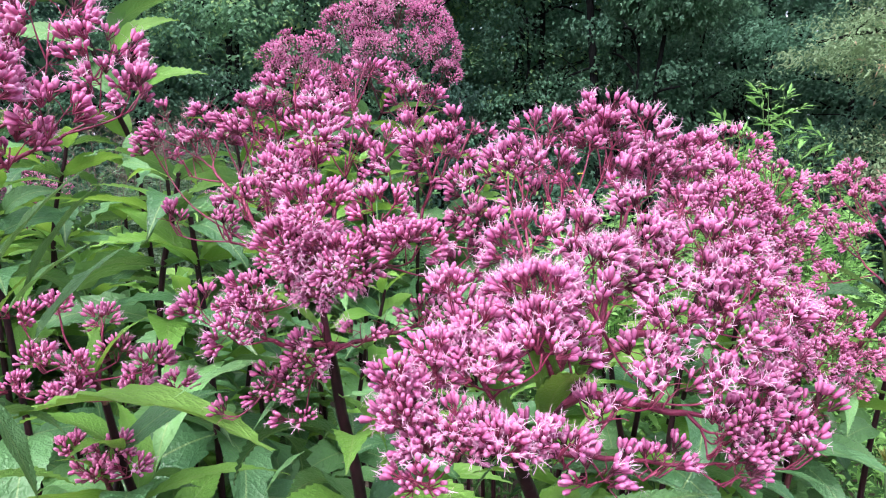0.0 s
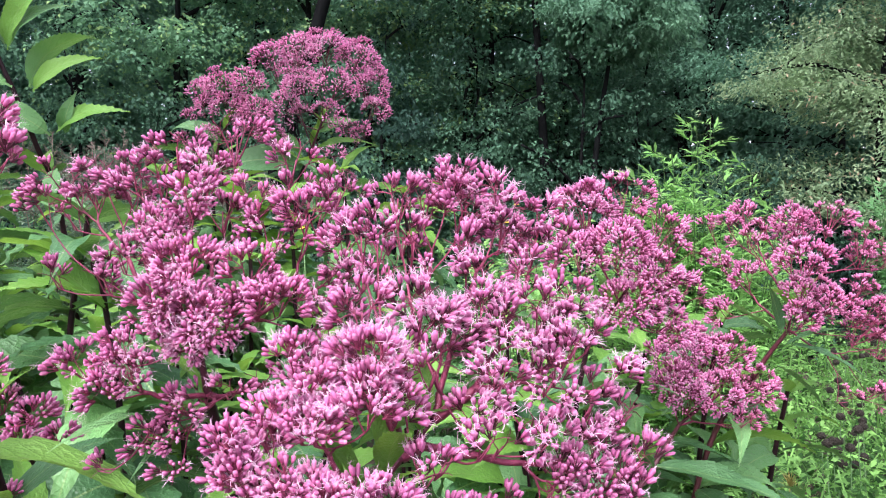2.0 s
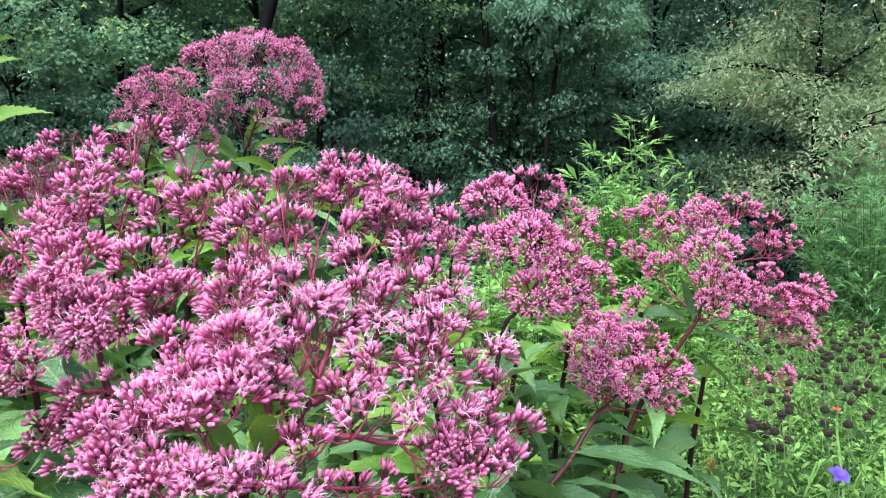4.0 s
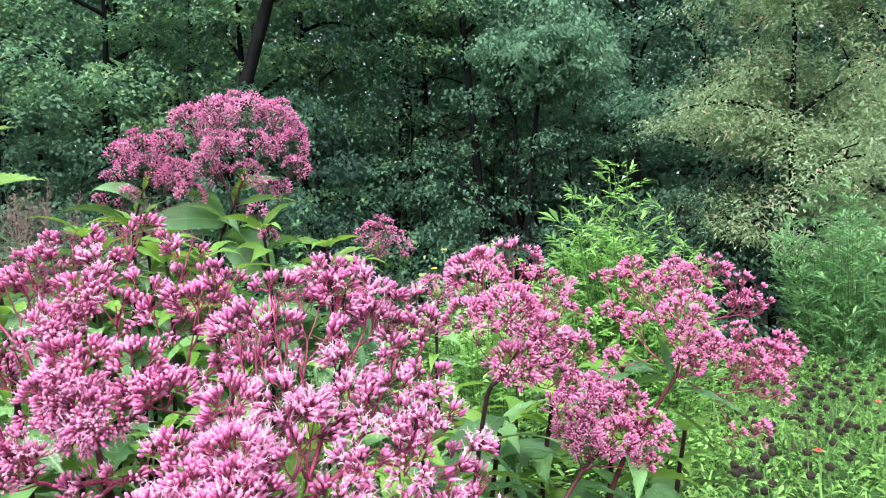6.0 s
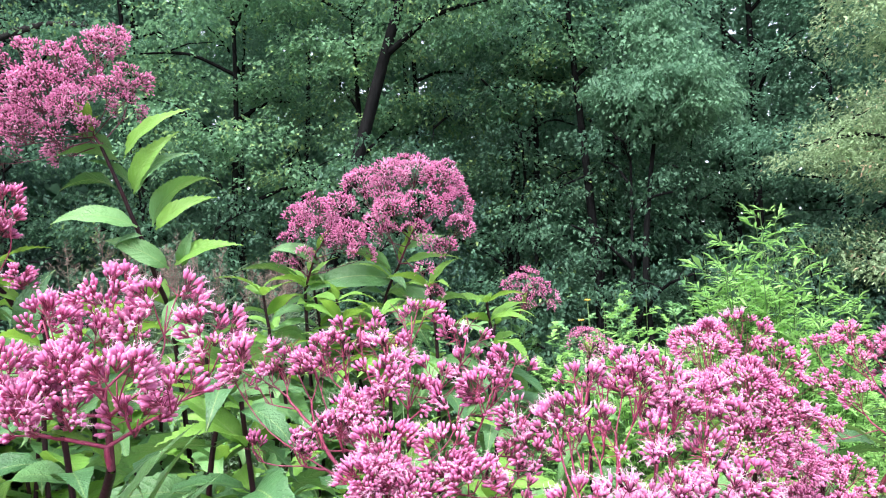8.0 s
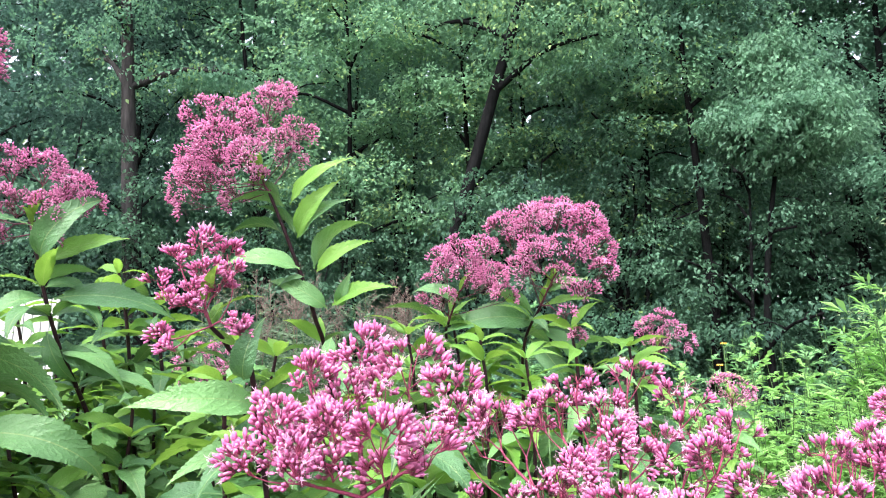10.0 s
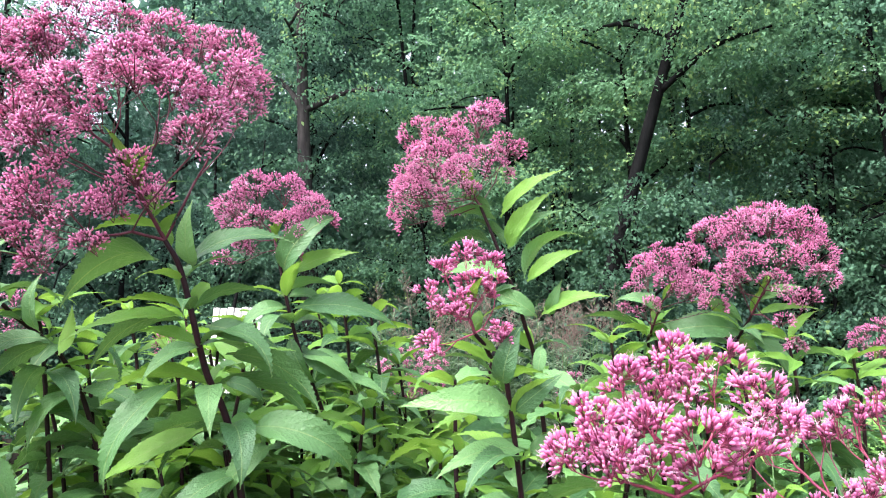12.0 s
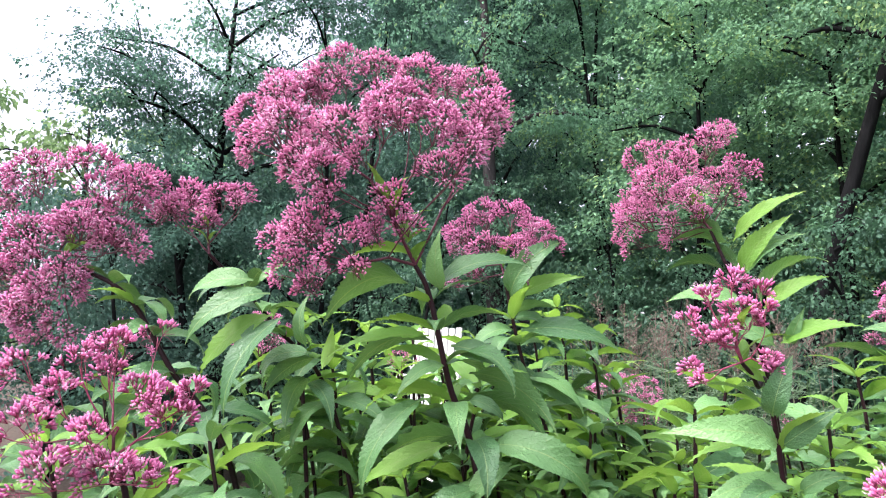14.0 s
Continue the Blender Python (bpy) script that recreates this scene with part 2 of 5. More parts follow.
class Shape:
    """Collects vertices, faces, face materials and uvs for one mesh."""

    def __init__(self):
        self.v, self.f, self.m, self.uv = [], [], [], []

    def tube(self, pts, radii, sides=5, mat=0, cap=True):
        pts = [V3(p) for p in pts]
        start = len(self.v)
        ref = V3((0.31, 0.17, 0.93))
        for i, p in enumerate(pts):
            t = unit(pts[min(i + 1, len(pts) - 1)] - pts[max(i - 1, 0)])
            a = np.cross(t, ref)
            if np.linalg.norm(a) < 0.1:
                a = np.cross(t, V3((1, 0, 0)))
            a = unit(a)
            b = np.cross(t, a)
            for k in range(sides):
                w = 2 * math.pi * k / sides
                self.v.append(tuple(p + radii[i] * (math.cos(w) * a + math.sin(w) * b)))
                self.uv.append((k / sides, i / max(1, len(pts) - 1)))
        for i in range(len(pts) - 1):
            for k in range(sides):
                q = start + i * sides
                self.f.append((q + k, q + (k + 1) % sides, q + sides + (k + 1) % sides, q + sides + k))
                self.m.append(mat)
        if cap:
            self.f.append(tuple(start + (len(pts) - 1) * sides + k for k in range(sides)))
            self.m.append(mat)

    def lathe(self, p, axis, profile, sides=6, mat=0, twist=0.0):
        """Rings along an axis: (distance, radius) pairs; a zero radius closes the end."""
        axis = unit(V3(axis))
        a = np.cross(axis, V3((0.2, 0.9, 0.35)))
        if np.linalg.norm(a) < 0.1:
            a = np.cross(axis, V3((1, 0, 0)))
        a = unit(a)
        b = np.cross(axis, a)
        top = profile[-1][0] or 1.0
        rings = []
        for d, r in profile:
            if r <= 0:
                rings.append([len(self.v)])
                self.v.append(tuple(V3(p) + axis * d))
                self.uv.append((0.5, d / top))
            else:
                rings.append(list(range(len(self.v), len(self.v) + sides)))
                for k in range(sides):
                    w = 2 * math.pi * k / sides + twist
                    self.v.append(tuple(V3(p) + axis * d + r * (math.cos(w) * a + math.sin(w) * b)))
                    self.uv.append((k / sides, d / top))
        for lo, hi in zip(rings, rings[1:]):
            for k in range(sides):
                n = (k + 1) % sides
                if len(lo) == 1 and len(hi) == 1:
                    continue
                if len(lo) == 1:
                    self.f.append((lo[0], hi[n], hi[k]))
                elif len(hi) == 1:
                    self.f.append((lo[k], lo[n], hi[0]))
                else:
                    self.f.append((lo[k], lo[n], hi[n], hi[k]))
                self.m.append(mat)

    def strip(self, pts, width, side, mat=0):
        """A narrow ribbon that ends in a point."""
        start = len(self.v)
        side = unit(V3(side))
        for i, p in enumerate(pts):
            w = width * (1.0 if i < len(pts) - 1 else 0.3)
            for sgn in (-0.5, 0.5):
                self.v.append(tuple(V3(p) + side * w * sgn))
                self.uv.append((sgn + 0.5, i / (len(pts) - 1)))
        for i in range(len(pts) - 1):
            q = start + 2 * i
            self.f.append((q, q + 1, q + 3, q + 2))
            self.m.append(mat)

    def mesh(self, name, *mats, smooth=True):
        me = bpy.data.meshes.new(name)
        me.from_pydata(self.v, [], self.f)
        for mt in mats:
            me.materials.append(mt)
        me.polygons.foreach_set("material_index", self.m)
        me.polygons.foreach_set("use_smooth", [smooth] * len(self.f))
        layer = me.uv_layers.new(name="UVMap")
        idx = np.empty(len(me.loops), dtype=np.int32)
        me.loops.foreach_get("vertex_index", idx)
        layer.data.foreach_set("uv", np.array(self.uv, dtype=np.float32)[idx].ravel())
        me.update()
        return me


def array_mesh(name, verts, quads, mat):
    """A mesh from arrays of vertices and four-cornered faces."""
    me = bpy.data.meshes.new(name)
    me.vertices.add(len(verts))
    me.vertices.foreach_set("co", np.asarray(verts, dtype=np.float32).ravel())
    me.loops.add(len(quads) * 4)
    me.loops.foreach_set("vertex_index", np.asarray(quads, dtype=np.int32).ravel())
    me.polygons.add(len(quads))
    me.polygons.foreach_set("loop_start", np.arange(len(quads), dtype=np.int32) * 4)
    me.materials.append(mat)
    me.update(calc_edges=True)
    me.validate()
    return me


def rows_unit(a):
    return a / (np.linalg.norm(a, axis=1, keepdims=True) + 1e-9)


def leaf_cloud(rng, centers, outward, length, width, tilt=0.5, droop=0.2, up_bias=1.0):
    """Kite-shaped folded leaves at the centers; outward is each leaf's rough direction. Returns vertices and faces."""
    n = len(centers)
    d = rows_unit(outward + rng.normal(0, tilt, (n, 3)) - np.array([0, 0, droop]))
    up = rows_unit(np.tile([0, 0, up_bias], (n, 1)) + rng.normal(0, tilt, (n, 3)))
    side = rows_unit(np.cross(d, up))
    nor = np.cross(side, d)
    L = length * rng.uniform(0.65, 1.2, (n, 1))
    W = width * rng.uniform(0.7, 1.15, (n, 1))
    base = centers
    tip = centers + d * L - np.array([0, 0, 1]) * L * 0.12
    mid = centers + d * L * 0.48
    fold = nor * W * 0.22
    verts = np.stack([base, mid + side * W * 0.5 + fold, tip, mid - side * W * 0.5 + fold], axis=1).reshape(-1, 3)
    quads = np.arange(n * 4).reshape(n, 4)
    return verts, quads


def merged(parts):
    vs, fs, k = [], [], 0
    for v, f in parts:
        vs.append(v)
        fs.append(f + k)
        k += len(v)
    return np.concatenate(vs), np.concatenate(fs)


def part(name, me, parent, label="", m=None, kind=""):
    """Links a mesh as one part under a thing or a part, in the parent's own space."""
    ob = new(name, me)
    ob.parent = parent
    if m is not None:
        ob.matrix_basis = m
    return tagged(ob, label=label, kind=kind)


def thing(name, place, label, category, group="", kind=""):
    ob = new(name)
    ob.empty_display_size = 0.05
    ob.location = place
    return tagged(ob, label, category, group, kind)


def curve_through(pts, steps=8):
    """A smooth line through points (Catmull-Rom)."""
    pts = [V3(p) for p in pts]
    p = [2 * pts[0] - pts[1]] + pts + [2 * pts[-1] - pts[-2]]
    out = []
    for i in range(1, len(p) - 2):
        for k in range(steps):
            t = k / steps
            out.append(0.5 * (2 * p[i] + (p[i + 1] - p[i - 1]) * t + (2 * p[i - 1] - 5 * p[i] + 4 * p[i + 1] - p[i + 2]) * t * t + (3 * p[i] - p[i - 1] - 3 * p[i + 1] + p[i + 2]) * t ** 3))
    out.append(pts[-1])
    return out


def frame_matrix(place, x_dir, up, scale=1.0):
    """A pose whose x runs along x_dir and whose z is near up."""
    x = Vector(x_dir).normalized()
    y = Vector(up).cross(x)
    if y.length < 1e-4:
        y = Vector((0, 1, 0)).cross(x)
    y.normalize()
    z = x.cross(y)
    m = Matrix((x, y, z)).transposed().to_4x4()
    return Matrix.Translation(Vector(place)) @ m @ Matrix.Scale(scale, 4)


# ---- pink weed: florets, leaves, stalks ----
HEAD = 0.0078


def floret_mesh(seed, heads, opened, fine=True):
    """A small rounded bunch of flower heads on short stalks about +z. opened: share of heads with threads out."""
    rng = random.Random(seed)
    s = Shape()
    wide = 1.05 if fine else 1.3
    for i in range(heads):
        f = (i + 0.5) / heads
        theta = math.acos(1 - f * (1 - math.cos(wide))) + rng.uniform(-0.14, 0.14)
        phi = i * 2.39996 + rng.uniform(-0.4, 0.4)
        d = V3((math.sin(theta) * math.cos(phi), math.sin(theta) * math.sin(phi), math.cos(theta)))
        reach = rng.uniform(0.0042, 0.0078) if fine else rng.uniform(0.0045, 0.0150)
        foot = d * reach * V3((1, 1, 0.7))
        if fine:
            s.tube([V3((0, 0, -0.004)), foot], [0.00055, 0.00045], 3, 2, cap=False)
        else:
            s.strip([V3((0, 0, -0.002)), foot], 0.0011, np.cross(foot, V3((0.3, 0.2, 1))), 2)
        axis = unit(d + V3((0, 0, 0.9 if fine else 0.6)) + V3((rng.gauss(0, 0.2), rng.gauss(0, 0.2), rng.gauss(0, 0.1))))
        L = HEAD * rng.uniform(0.62, 1.08)
        r = HEAD * (rng.uniform(0.19, 0.25) if fine else rng.uniform(0.16, 0.21))
        which = 1 if rng.random() < (0.38 if fine else 0.5) else 0
        bloom = rng.random() < opened
        if fine:
            s.lathe(foot, axis, [(0.0, r * 0.5), (L * 0.3, r * 0.95), (L * 0.82, r * (0.85 if not bloom else 1.1)), (L, 0.0)], 4, which, rng.uniform(0, 1))
        else:
            s.lathe(foot, axis, [(0.0, 0.0), (L * 0.62, r * 1.5), (L * 1.05, 0.0)], 3, which, rng.uniform(0, 1))
        if bloom:
            top = foot + axis * L * 0.92
            side = unit(np.cross(axis, V3((rng.uniform(-1, 1), rng.uniform(-1, 1), 0.3))))
            for k in range(rng.choice((4, 5, 6)) if fine else 2):
                w = k * 1.0 + rng.uniform(-0.5, 0.5)
                out = math.cos(w) * side + math.sin(w) * np.cross(axis, side)
                l = HEAD * rng.uniform(0.45, 1.0)
                mid = top + axis * l * rng.uniform(0.35, 0.6) + out * l * rng.uniform(0.15, 0.35)
                end = mid + axis * l * rng.uniform(-0.15, 0.4) + out * l * rng.uniform(0.35, 0.8)
                s.strip([top - axis * L * 0.1, mid, end], 0.00038 if fine else 0.0007, np.cross(axis, out), 3)
    return s.mesh("flower_head", M_BUD, M_PALE, M_TWIG_PINK if fine else M_TWIG, M_STYLE)


def floret_pools(fine):
    n = 6 if fine else 13
    return [[floret_mesh(seed + i, n + i % 4, share, fine) for i in range(8)] for seed, share in ((10, 0.10 if fine else 0.03), (30, 0.45 if fine else 0.35), (50, 0.85))]


FINE, COARSE = floret_pools(True), floret_pools(False)


def leaf_mesh(name, seed, width=0.27, rise=0.5, fall=-0.7, fold=0.25, segs=48, mat=None, teeth=True, twist=0.0):
    """A toothed lance-shaped leaf of length 1 along +x that leaves its stem at the angle rise and ends at the angle fall."""
    rng = random.Random(seed)
    s = Shape()
    p = V3((0, 0, 0))
    sway = rng.uniform(-0.25, 0.25)
    rows = []
    for i in range(segs + 1):
        t = i / segs
        ang = rise + (fall - rise) * t ** 1.1
        if i:
            p = p + V3((math.cos(ang), sway * t * 0.6, math.sin(ang))) / segs
        if t < 0.05:
            w = 0.018
        else:
            q = (t - 0.05) / 0.95
            w = 0.5 * width * 4.05 * q ** 0.74 * (1 - q) ** 1.5 + 0.003
        ripple = 0.012 * math.sin(t * 19 + seed) * (w / width * 2)
        nor = V3((-math.sin(ang), 0, math.cos(ang)))
        tw = twist * t
        row = []
        for c in (-1.0, -0.55, 0.0, 0.55, 1.0):
            ww = w * (1.0 + (0.07 if (i % 2 and teeth and abs(c) == 1.0 and 0.1 < t < 0.95) else 0.0))
            lift = fold * abs(c) * ww * (1.3 - 0.5 * abs(c)) + ripple * (1 if c > 0 else -0.7) * abs(c)
            y = c * ww
            row.append(len(s.v))
            s.v.append(tuple(p + V3((0, math.cos(tw), 0)) * y + nor * (lift + math.sin(tw) * y) + (V3((-0.5 / segs, 0, 0)) * (-1 if i % 2 else 1) * 0.7 if abs(c) == 1 else 0)))
            s.uv.append((0.5 + 0.5 * c * w / (0.5 * width), t))
        rows.append(row)
    for a, b in zip(rows, rows[1:]):
        for k in range(4):
            s.f.append((a[k], a[k + 1], b[k + 1], b[k]))
            s.m.append(0)
    return s.mesh(name, mat)


LEAVES = [leaf_mesh("leaf", i, 0.25 + 0.02 * (i % 4), 0.55 - 0.09 * (i % 5), -0.85 - 0.19 * (i % 6), 0.16 + 0.1 * (i % 3), mat=M_LEAF, twist=0.35 * ((i % 3) - 1)) for i in range(12)]
YOUNG = [leaf_mesh("leaf", 40 + i, 0.21 + 0.018 * (i % 4), 0.6 - 0.1 * (i % 4), -0.4 - 0.18 * (i % 5), 0.2 + 0.1 * (i % 3), segs=26, mat=M_YOUNG, twist=0.3 * ((i % 3) - 1)) for i in range(8)]
STRAIGHT = [leaf_mesh("leaf", 60 + i, 0.27, 0.25 - 0.05 * i, -0.2 - 0.08 * i, 0.3, mat=M_LEAF) for i in range(4)]
LOW = [leaf_mesh("leaf", 80 + i, 0.27 + 0.022 * (i % 4), 0.55 - 0.09 * (i % 5), -0.85 - 0.19 * (i % 6), 0.2 + 0.1 * (i % 3), segs=13, mat=M_LEAF, twist=0.35 * ((i % 3) - 1)) for i in range(8)]
CHORDS = {me.name: Vector(me.vertices[len(me.vertices) - 3].co) for me in (*LEAVES, *YOUNG, *STRAIGHT)}


# leaves that stand clear, by foot and tip
HERO_TALL = [(-0.622, 1.205, 1.853, -0.492, 1.166, 1.922), (-0.642, 1.205, 1.865, -0.701, 1.181, 1.897), (-0.632, 1.205, 1.849, -0.737, 1.196, 1.856), (-0.619, 1.227, 1.795, -0.685, 1.201, 1.848), (-0.614, 1.227, 1.790, -0.515, 1.176, 1.883), (-0.611, 1.227, 1.788, -0.505, 1.205, 1.859), (-0.640, 1.228, 1.789, -0.766, 1.255, 1.810), (-0.581, 1.230, 1.727, -0.472, 1.239, 1.802), (-0.576, 1.230, 1.721, -0.469, 1.236, 1.770), (-0.612, 1.231, 1.728, -0.746, 1.202, 1.741), (-0.602, 1.232, 1.712, -0.654, 1.233, 1.694), (-0.567, 1.265, 1.650, -0.674, 1.243, 1.696), (-0.556, 1.265, 1.655, -0.423, 1.227, 1.678), (-0.540, 1.264, 1.654, -0.513, 1.239, 1.719), (-0.559, 1.269, 1.592, -0.571, 1.256, 1.514)]
HERO_BIG = [(-1.033, 0.692, 1.725, -1.189, 0.663, 1.665), (-0.995, 0.711, 1.716, -0.866, 0.792, 1.757), (-1.006, 0.693, 1.760, -1.123, 0.652, 1.777), (-1.004, 0.731, 1.631, -1.157, 0.694, 1.563), (-1.006, 0.720, 1.640, -1.129, 0.622, 1.603), (-1.027, 0.737, 1.536, -1.117, 0.684, 1.397), (-1.002, 0.775, 1.462, -1.145, 0.725, 1.387), (-0.979, 0.744, 1.626, -0.897, 0.802, 1.579), (-0.953, 0.764, 1.581, -0.858, 0.857, 1.481), (-0.936, 0.807, 1.462, -0.816, 0.908, 1.398), (-0.984, 0.717, 1.716, -0.952, 0.684, 1.804), (-0.957, 0.770, 1.536, -0.910, 0.798, 1.508), (-0.904, 0.826, 1.435, -0.980, 0.810, 1.361)]
HERO_LEFT = [(-1.291, 0.578, 1.732, -1.392, 0.531, 1.695), (-1.264, 0.595, 1.709, -1.365, 0.515, 1.626), (-1.262, 0.603, 1.673, -1.375, 0.554, 1.574), (-1.246, 0.611, 1.668, -1.302, 0.547, 1.509), (-1.214, 0.655, 1.608, -1.312, 0.634, 1.582), (-1.283, 0.583, 1.729, -1.235, 0.613, 1.763), (-1.222, 0.650, 1.619, -1.218, 0.634, 1.706), (-1.210, 0.658, 1.600, -1.278, 0.616, 1.537), (-1.199, 0.667, 1.582, -1.189, 0.675, 1.656), (-1.221, 0.659, 1.564, -1.273, 0.648, 1.481)]
HERO_Q = [(-1.017, 1.062, 1.673, -0.856, 1.185, 1.637), (-1.030, 1.066, 1.615, -1.013, 1.108, 1.523), (-1.045, 1.045, 1.696, -0.952, 1.080, 1.718), (-1.031, 1.055, 1.673, -1.107, 1.016, 1.621), (-1.011, 1.081, 1.581, -0.933, 1.131, 1.512), (-1.037, 1.052, 1.743, -0.924, 1.076, 1.832), (-1.026, 1.057, 1.742, -0.893, 1.077, 1.778), (-1.021, 1.080, 1.558, -1.091, 1.037, 1.513)]
HERO_P4 = [(-0.473, 0.644, 1.547, -0.551, 0.617, 1.563), (-0.469, 0.691, 1.508, -0.567, 0.600, 1.494), (-0.466, 0.693, 1.504, -0.402, 0.689, 1.546), (-0.466, 0.648, 1.540, -0.448, 0.647, 1.606), (-0.457, 0.705, 1.456, -0.546, 0.645, 1.431), (-0.471, 0.639, 1.579, -0.505, 0.618, 1.599), (-0.451, 0.709, 1.450, -0.405, 0.723, 1.470)]
HERO_BK = [(-0.160, 1.599, 1.618, -0.367, 1.578, 1.588), (-0.166, 1.547, 1.636, -0.273, 1.576, 1.675), (-0.167, 1.600, 1.605, -0.239, 1.572, 1.686), (-0.153, 1.599, 1.611, -0.058, 1.587, 1.494), (-0.175, 1.602, 1.579, -0.098, 1.574, 1.457), (-0.140, 1.545, 1.654, -0.011, 1.544, 1.654), (-0.138, 1.543, 1.692, -0.046, 1.521, 1.706), (-0.189, 1.604, 1.566, -0.308, 1.593, 1.506), (-0.167, 1.600, 1.605, -0.121, 1.604, 1.590), (-0.333, 1.552, 1.663, -0.437, 1.537, 1.686), (-0.385, 1.607, 1.629, -0.530, 1.609, 1.656)]
HERO_F5 = [(0.526, 0.843, 1.331, 0.443, 0.874, 1.381), (0.527, 0.843, 1.335, 0.502, 0.829, 1.396), (0.534, 0.841, 1.323, 0.607, 0.800, 1.286), (0.530, 0.842, 1.320, 0.589, 0.820, 1.342), (0.529, 0.867, 1.293, 0.597, 0.867, 1.227)]
HERO_F4 = [(0.406, 0.870, 1.223, 0.370, 0.877, 1.284), (0.413, 0.869, 1.226, 0.503, 0.836, 1.285), (0.326, 0.843, 1.131, 0.268, 0.832, 1.262), (0.389, 0.871, 1.193, 0.476, 0.835, 1.167), (0.356, 0.840, 1.174, 0.523, 0.805, 1.122), (0.326, 0.843, 1.131, 0.428, 0.792, 1.127)]
HERO_NCL = [(-0.260, 0.414, 1.396, -0.215, 0.434, 1.471), (-0.269, 0.439, 1.367, -0.219, 0.466, 1.427), (-0.271, 0.397, 1.407, -0.217, 0.408, 1.474), (-0.259, 0.397, 1.393, -0.212, 0.412, 1.434), (-0.297, 0.432, 1.338, -0.275, 0.444, 1.267), (-0.293, 0.433, 1.359, -0.264, 0.443, 1.415)]
HERO_D1 = [(-0.121, 0.455, 1.292, -0.318, 0.493, 1.295), (-0.124, 0.459, 1.352, -0.173, 0.437, 1.335), (-0.090, 0.459, 1.348, -0.129, 0.446, 1.310), (-0.076, 0.458, 1.329, -0.047, 0.467, 1.287), (-0.099, 0.455, 1.292, -0.127, 0.458, 1.259)]
HERO_D2 = [(0.021, 0.328, 1.330, -0.010, 0.324, 1.402), (0.027, 0.328, 1.335, 0.010, 0.333, 1.311), (0.040, 0.328, 1.335, 0.022, 0.336, 1.422), (0.027, 0.330, 1.362, 0.107, 0.343, 1.375), (0.043, 0.328, 1.327, 0.105, 0.317, 1.320)]

# flower lobes by place and radius
SPOTS_D2A = [(0.052, 0.393, 1.496, 0.015), (0.083, 0.404, 1.503, 0.016), (0.115, 0.404, 1.496, 0.016), (0.141, 0.404, 1.483, 0.013), (0.031, 0.372, 1.473, 0.011), (0.153, 0.393, 1.466, 0.012), (0.061, 0.372, 1.470, 0.012), (0.092, 0.362, 1.466, 0.013), (0.121, 0.362, 1.454, 0.012)]
SPOTS_D2B = [(0.034, 0.320, 1.437, 0.013), (0.065, 0.330, 1.438, 0.014), (0.097, 0.340, 1.435, 0.014), (0.134, 0.350, 1.431, 0.013), (0.148, 0.339, 1.415, 0.011), (0.040, 0.298, 1.416, 0.012), (0.069, 0.298, 1.410, 0.012), (0.105, 0.318, 1.402, 0.012), (0.141, 0.328, 1.392, 0.010), (0.038, 0.287, 1.393, 0.009), (0.096, 0.306, 1.371, 0.010), (0.068, 0.295, 1.361, 0.009), (0.128, 0.317, 1.370, 0.009)]
SPOTS_D2C = [(-0.002, 0.318, 1.414, 0.010), (0.008, 0.307, 1.400, 0.009), (-0.010, 0.296, 1.389, 0.009), (0.012, 0.286, 1.386, 0.009), (-0.026, 0.285, 1.382, 0.007), (-0.024, 0.284, 1.365, 0.007), (-0.000, 0.275, 1.364, 0.008), (0.018, 0.274, 1.356, 0.007), (-0.017, 0.273, 1.343, 0.008), (0.047, 0.284, 1.353, 0.008), (0.146, 0.326, 1.351, 0.009), (0.138, 0.324, 1.325, 0.010), (0.093, 0.304, 1.335, 0.009), (0.061, 0.284, 1.338, 0.007), (0.150, 0.362, 1.436, 0.012), (0.162, 0.358, 1.416, 0.012), (0.174, 0.354, 1.396, 0.012), (0.179, 0.348, 1.374, 0.012), (0.165, 0.347, 1.359, 0.012), (0.183, 0.340, 1.350, 0.011), (0.160, 0.340, 1.335, 0.011), (0.178, 0.335, 1.330, 0.010)]
SPOTS_D1A = [(-0.109, 0.495, 1.540, 0.016), (-0.065, 0.496, 1.548, 0.017), (-0.021, 0.485, 1.529, 0.018), (0.013, 0.464, 1.504, 0.014), (-0.140, 0.493, 1.521, 0.015), (-0.200, 0.512, 1.516, 0.016), (-0.171, 0.513, 1.528, 0.011), (-0.216, 0.511, 1.499, 0.012), (-0.086, 0.453, 1.504, 0.016), (-0.042, 0.453, 1.500, 0.016), (-0.006, 0.442, 1.488, 0.014), (-0.143, 0.469, 1.461, 0.013), (-0.197, 0.488, 1.446, 0.010), (-0.115, 0.451, 1.479, 0.014)]
SPOTS_D1B = [(-0.081, 0.420, 1.456, 0.016), (-0.040, 0.420, 1.453, 0.015), (-0.019, 0.409, 1.433, 0.012), (-0.066, 0.408, 1.426, 0.015), (-0.101, 0.418, 1.433, 0.015), (-0.125, 0.426, 1.401, 0.013), (-0.167, 0.445, 1.389, 0.011), (-0.142, 0.434, 1.376, 0.011), (-0.117, 0.442, 1.341, 0.009), (-0.093, 0.434, 1.361, 0.008), (-0.102, 0.441, 1.315, 0.009), (-0.153, 0.450, 1.317, 0.008), (-0.051, 0.415, 1.378, 0.008), (0.020, 0.450, 1.470, 0.014), (0.030, 0.450, 1.440, 0.013), (0.012, 0.440, 1.410, 0.013), (-0.010, 0.430, 1.385, 0.011), (0.030, 0.440, 1.385, 0.010)]
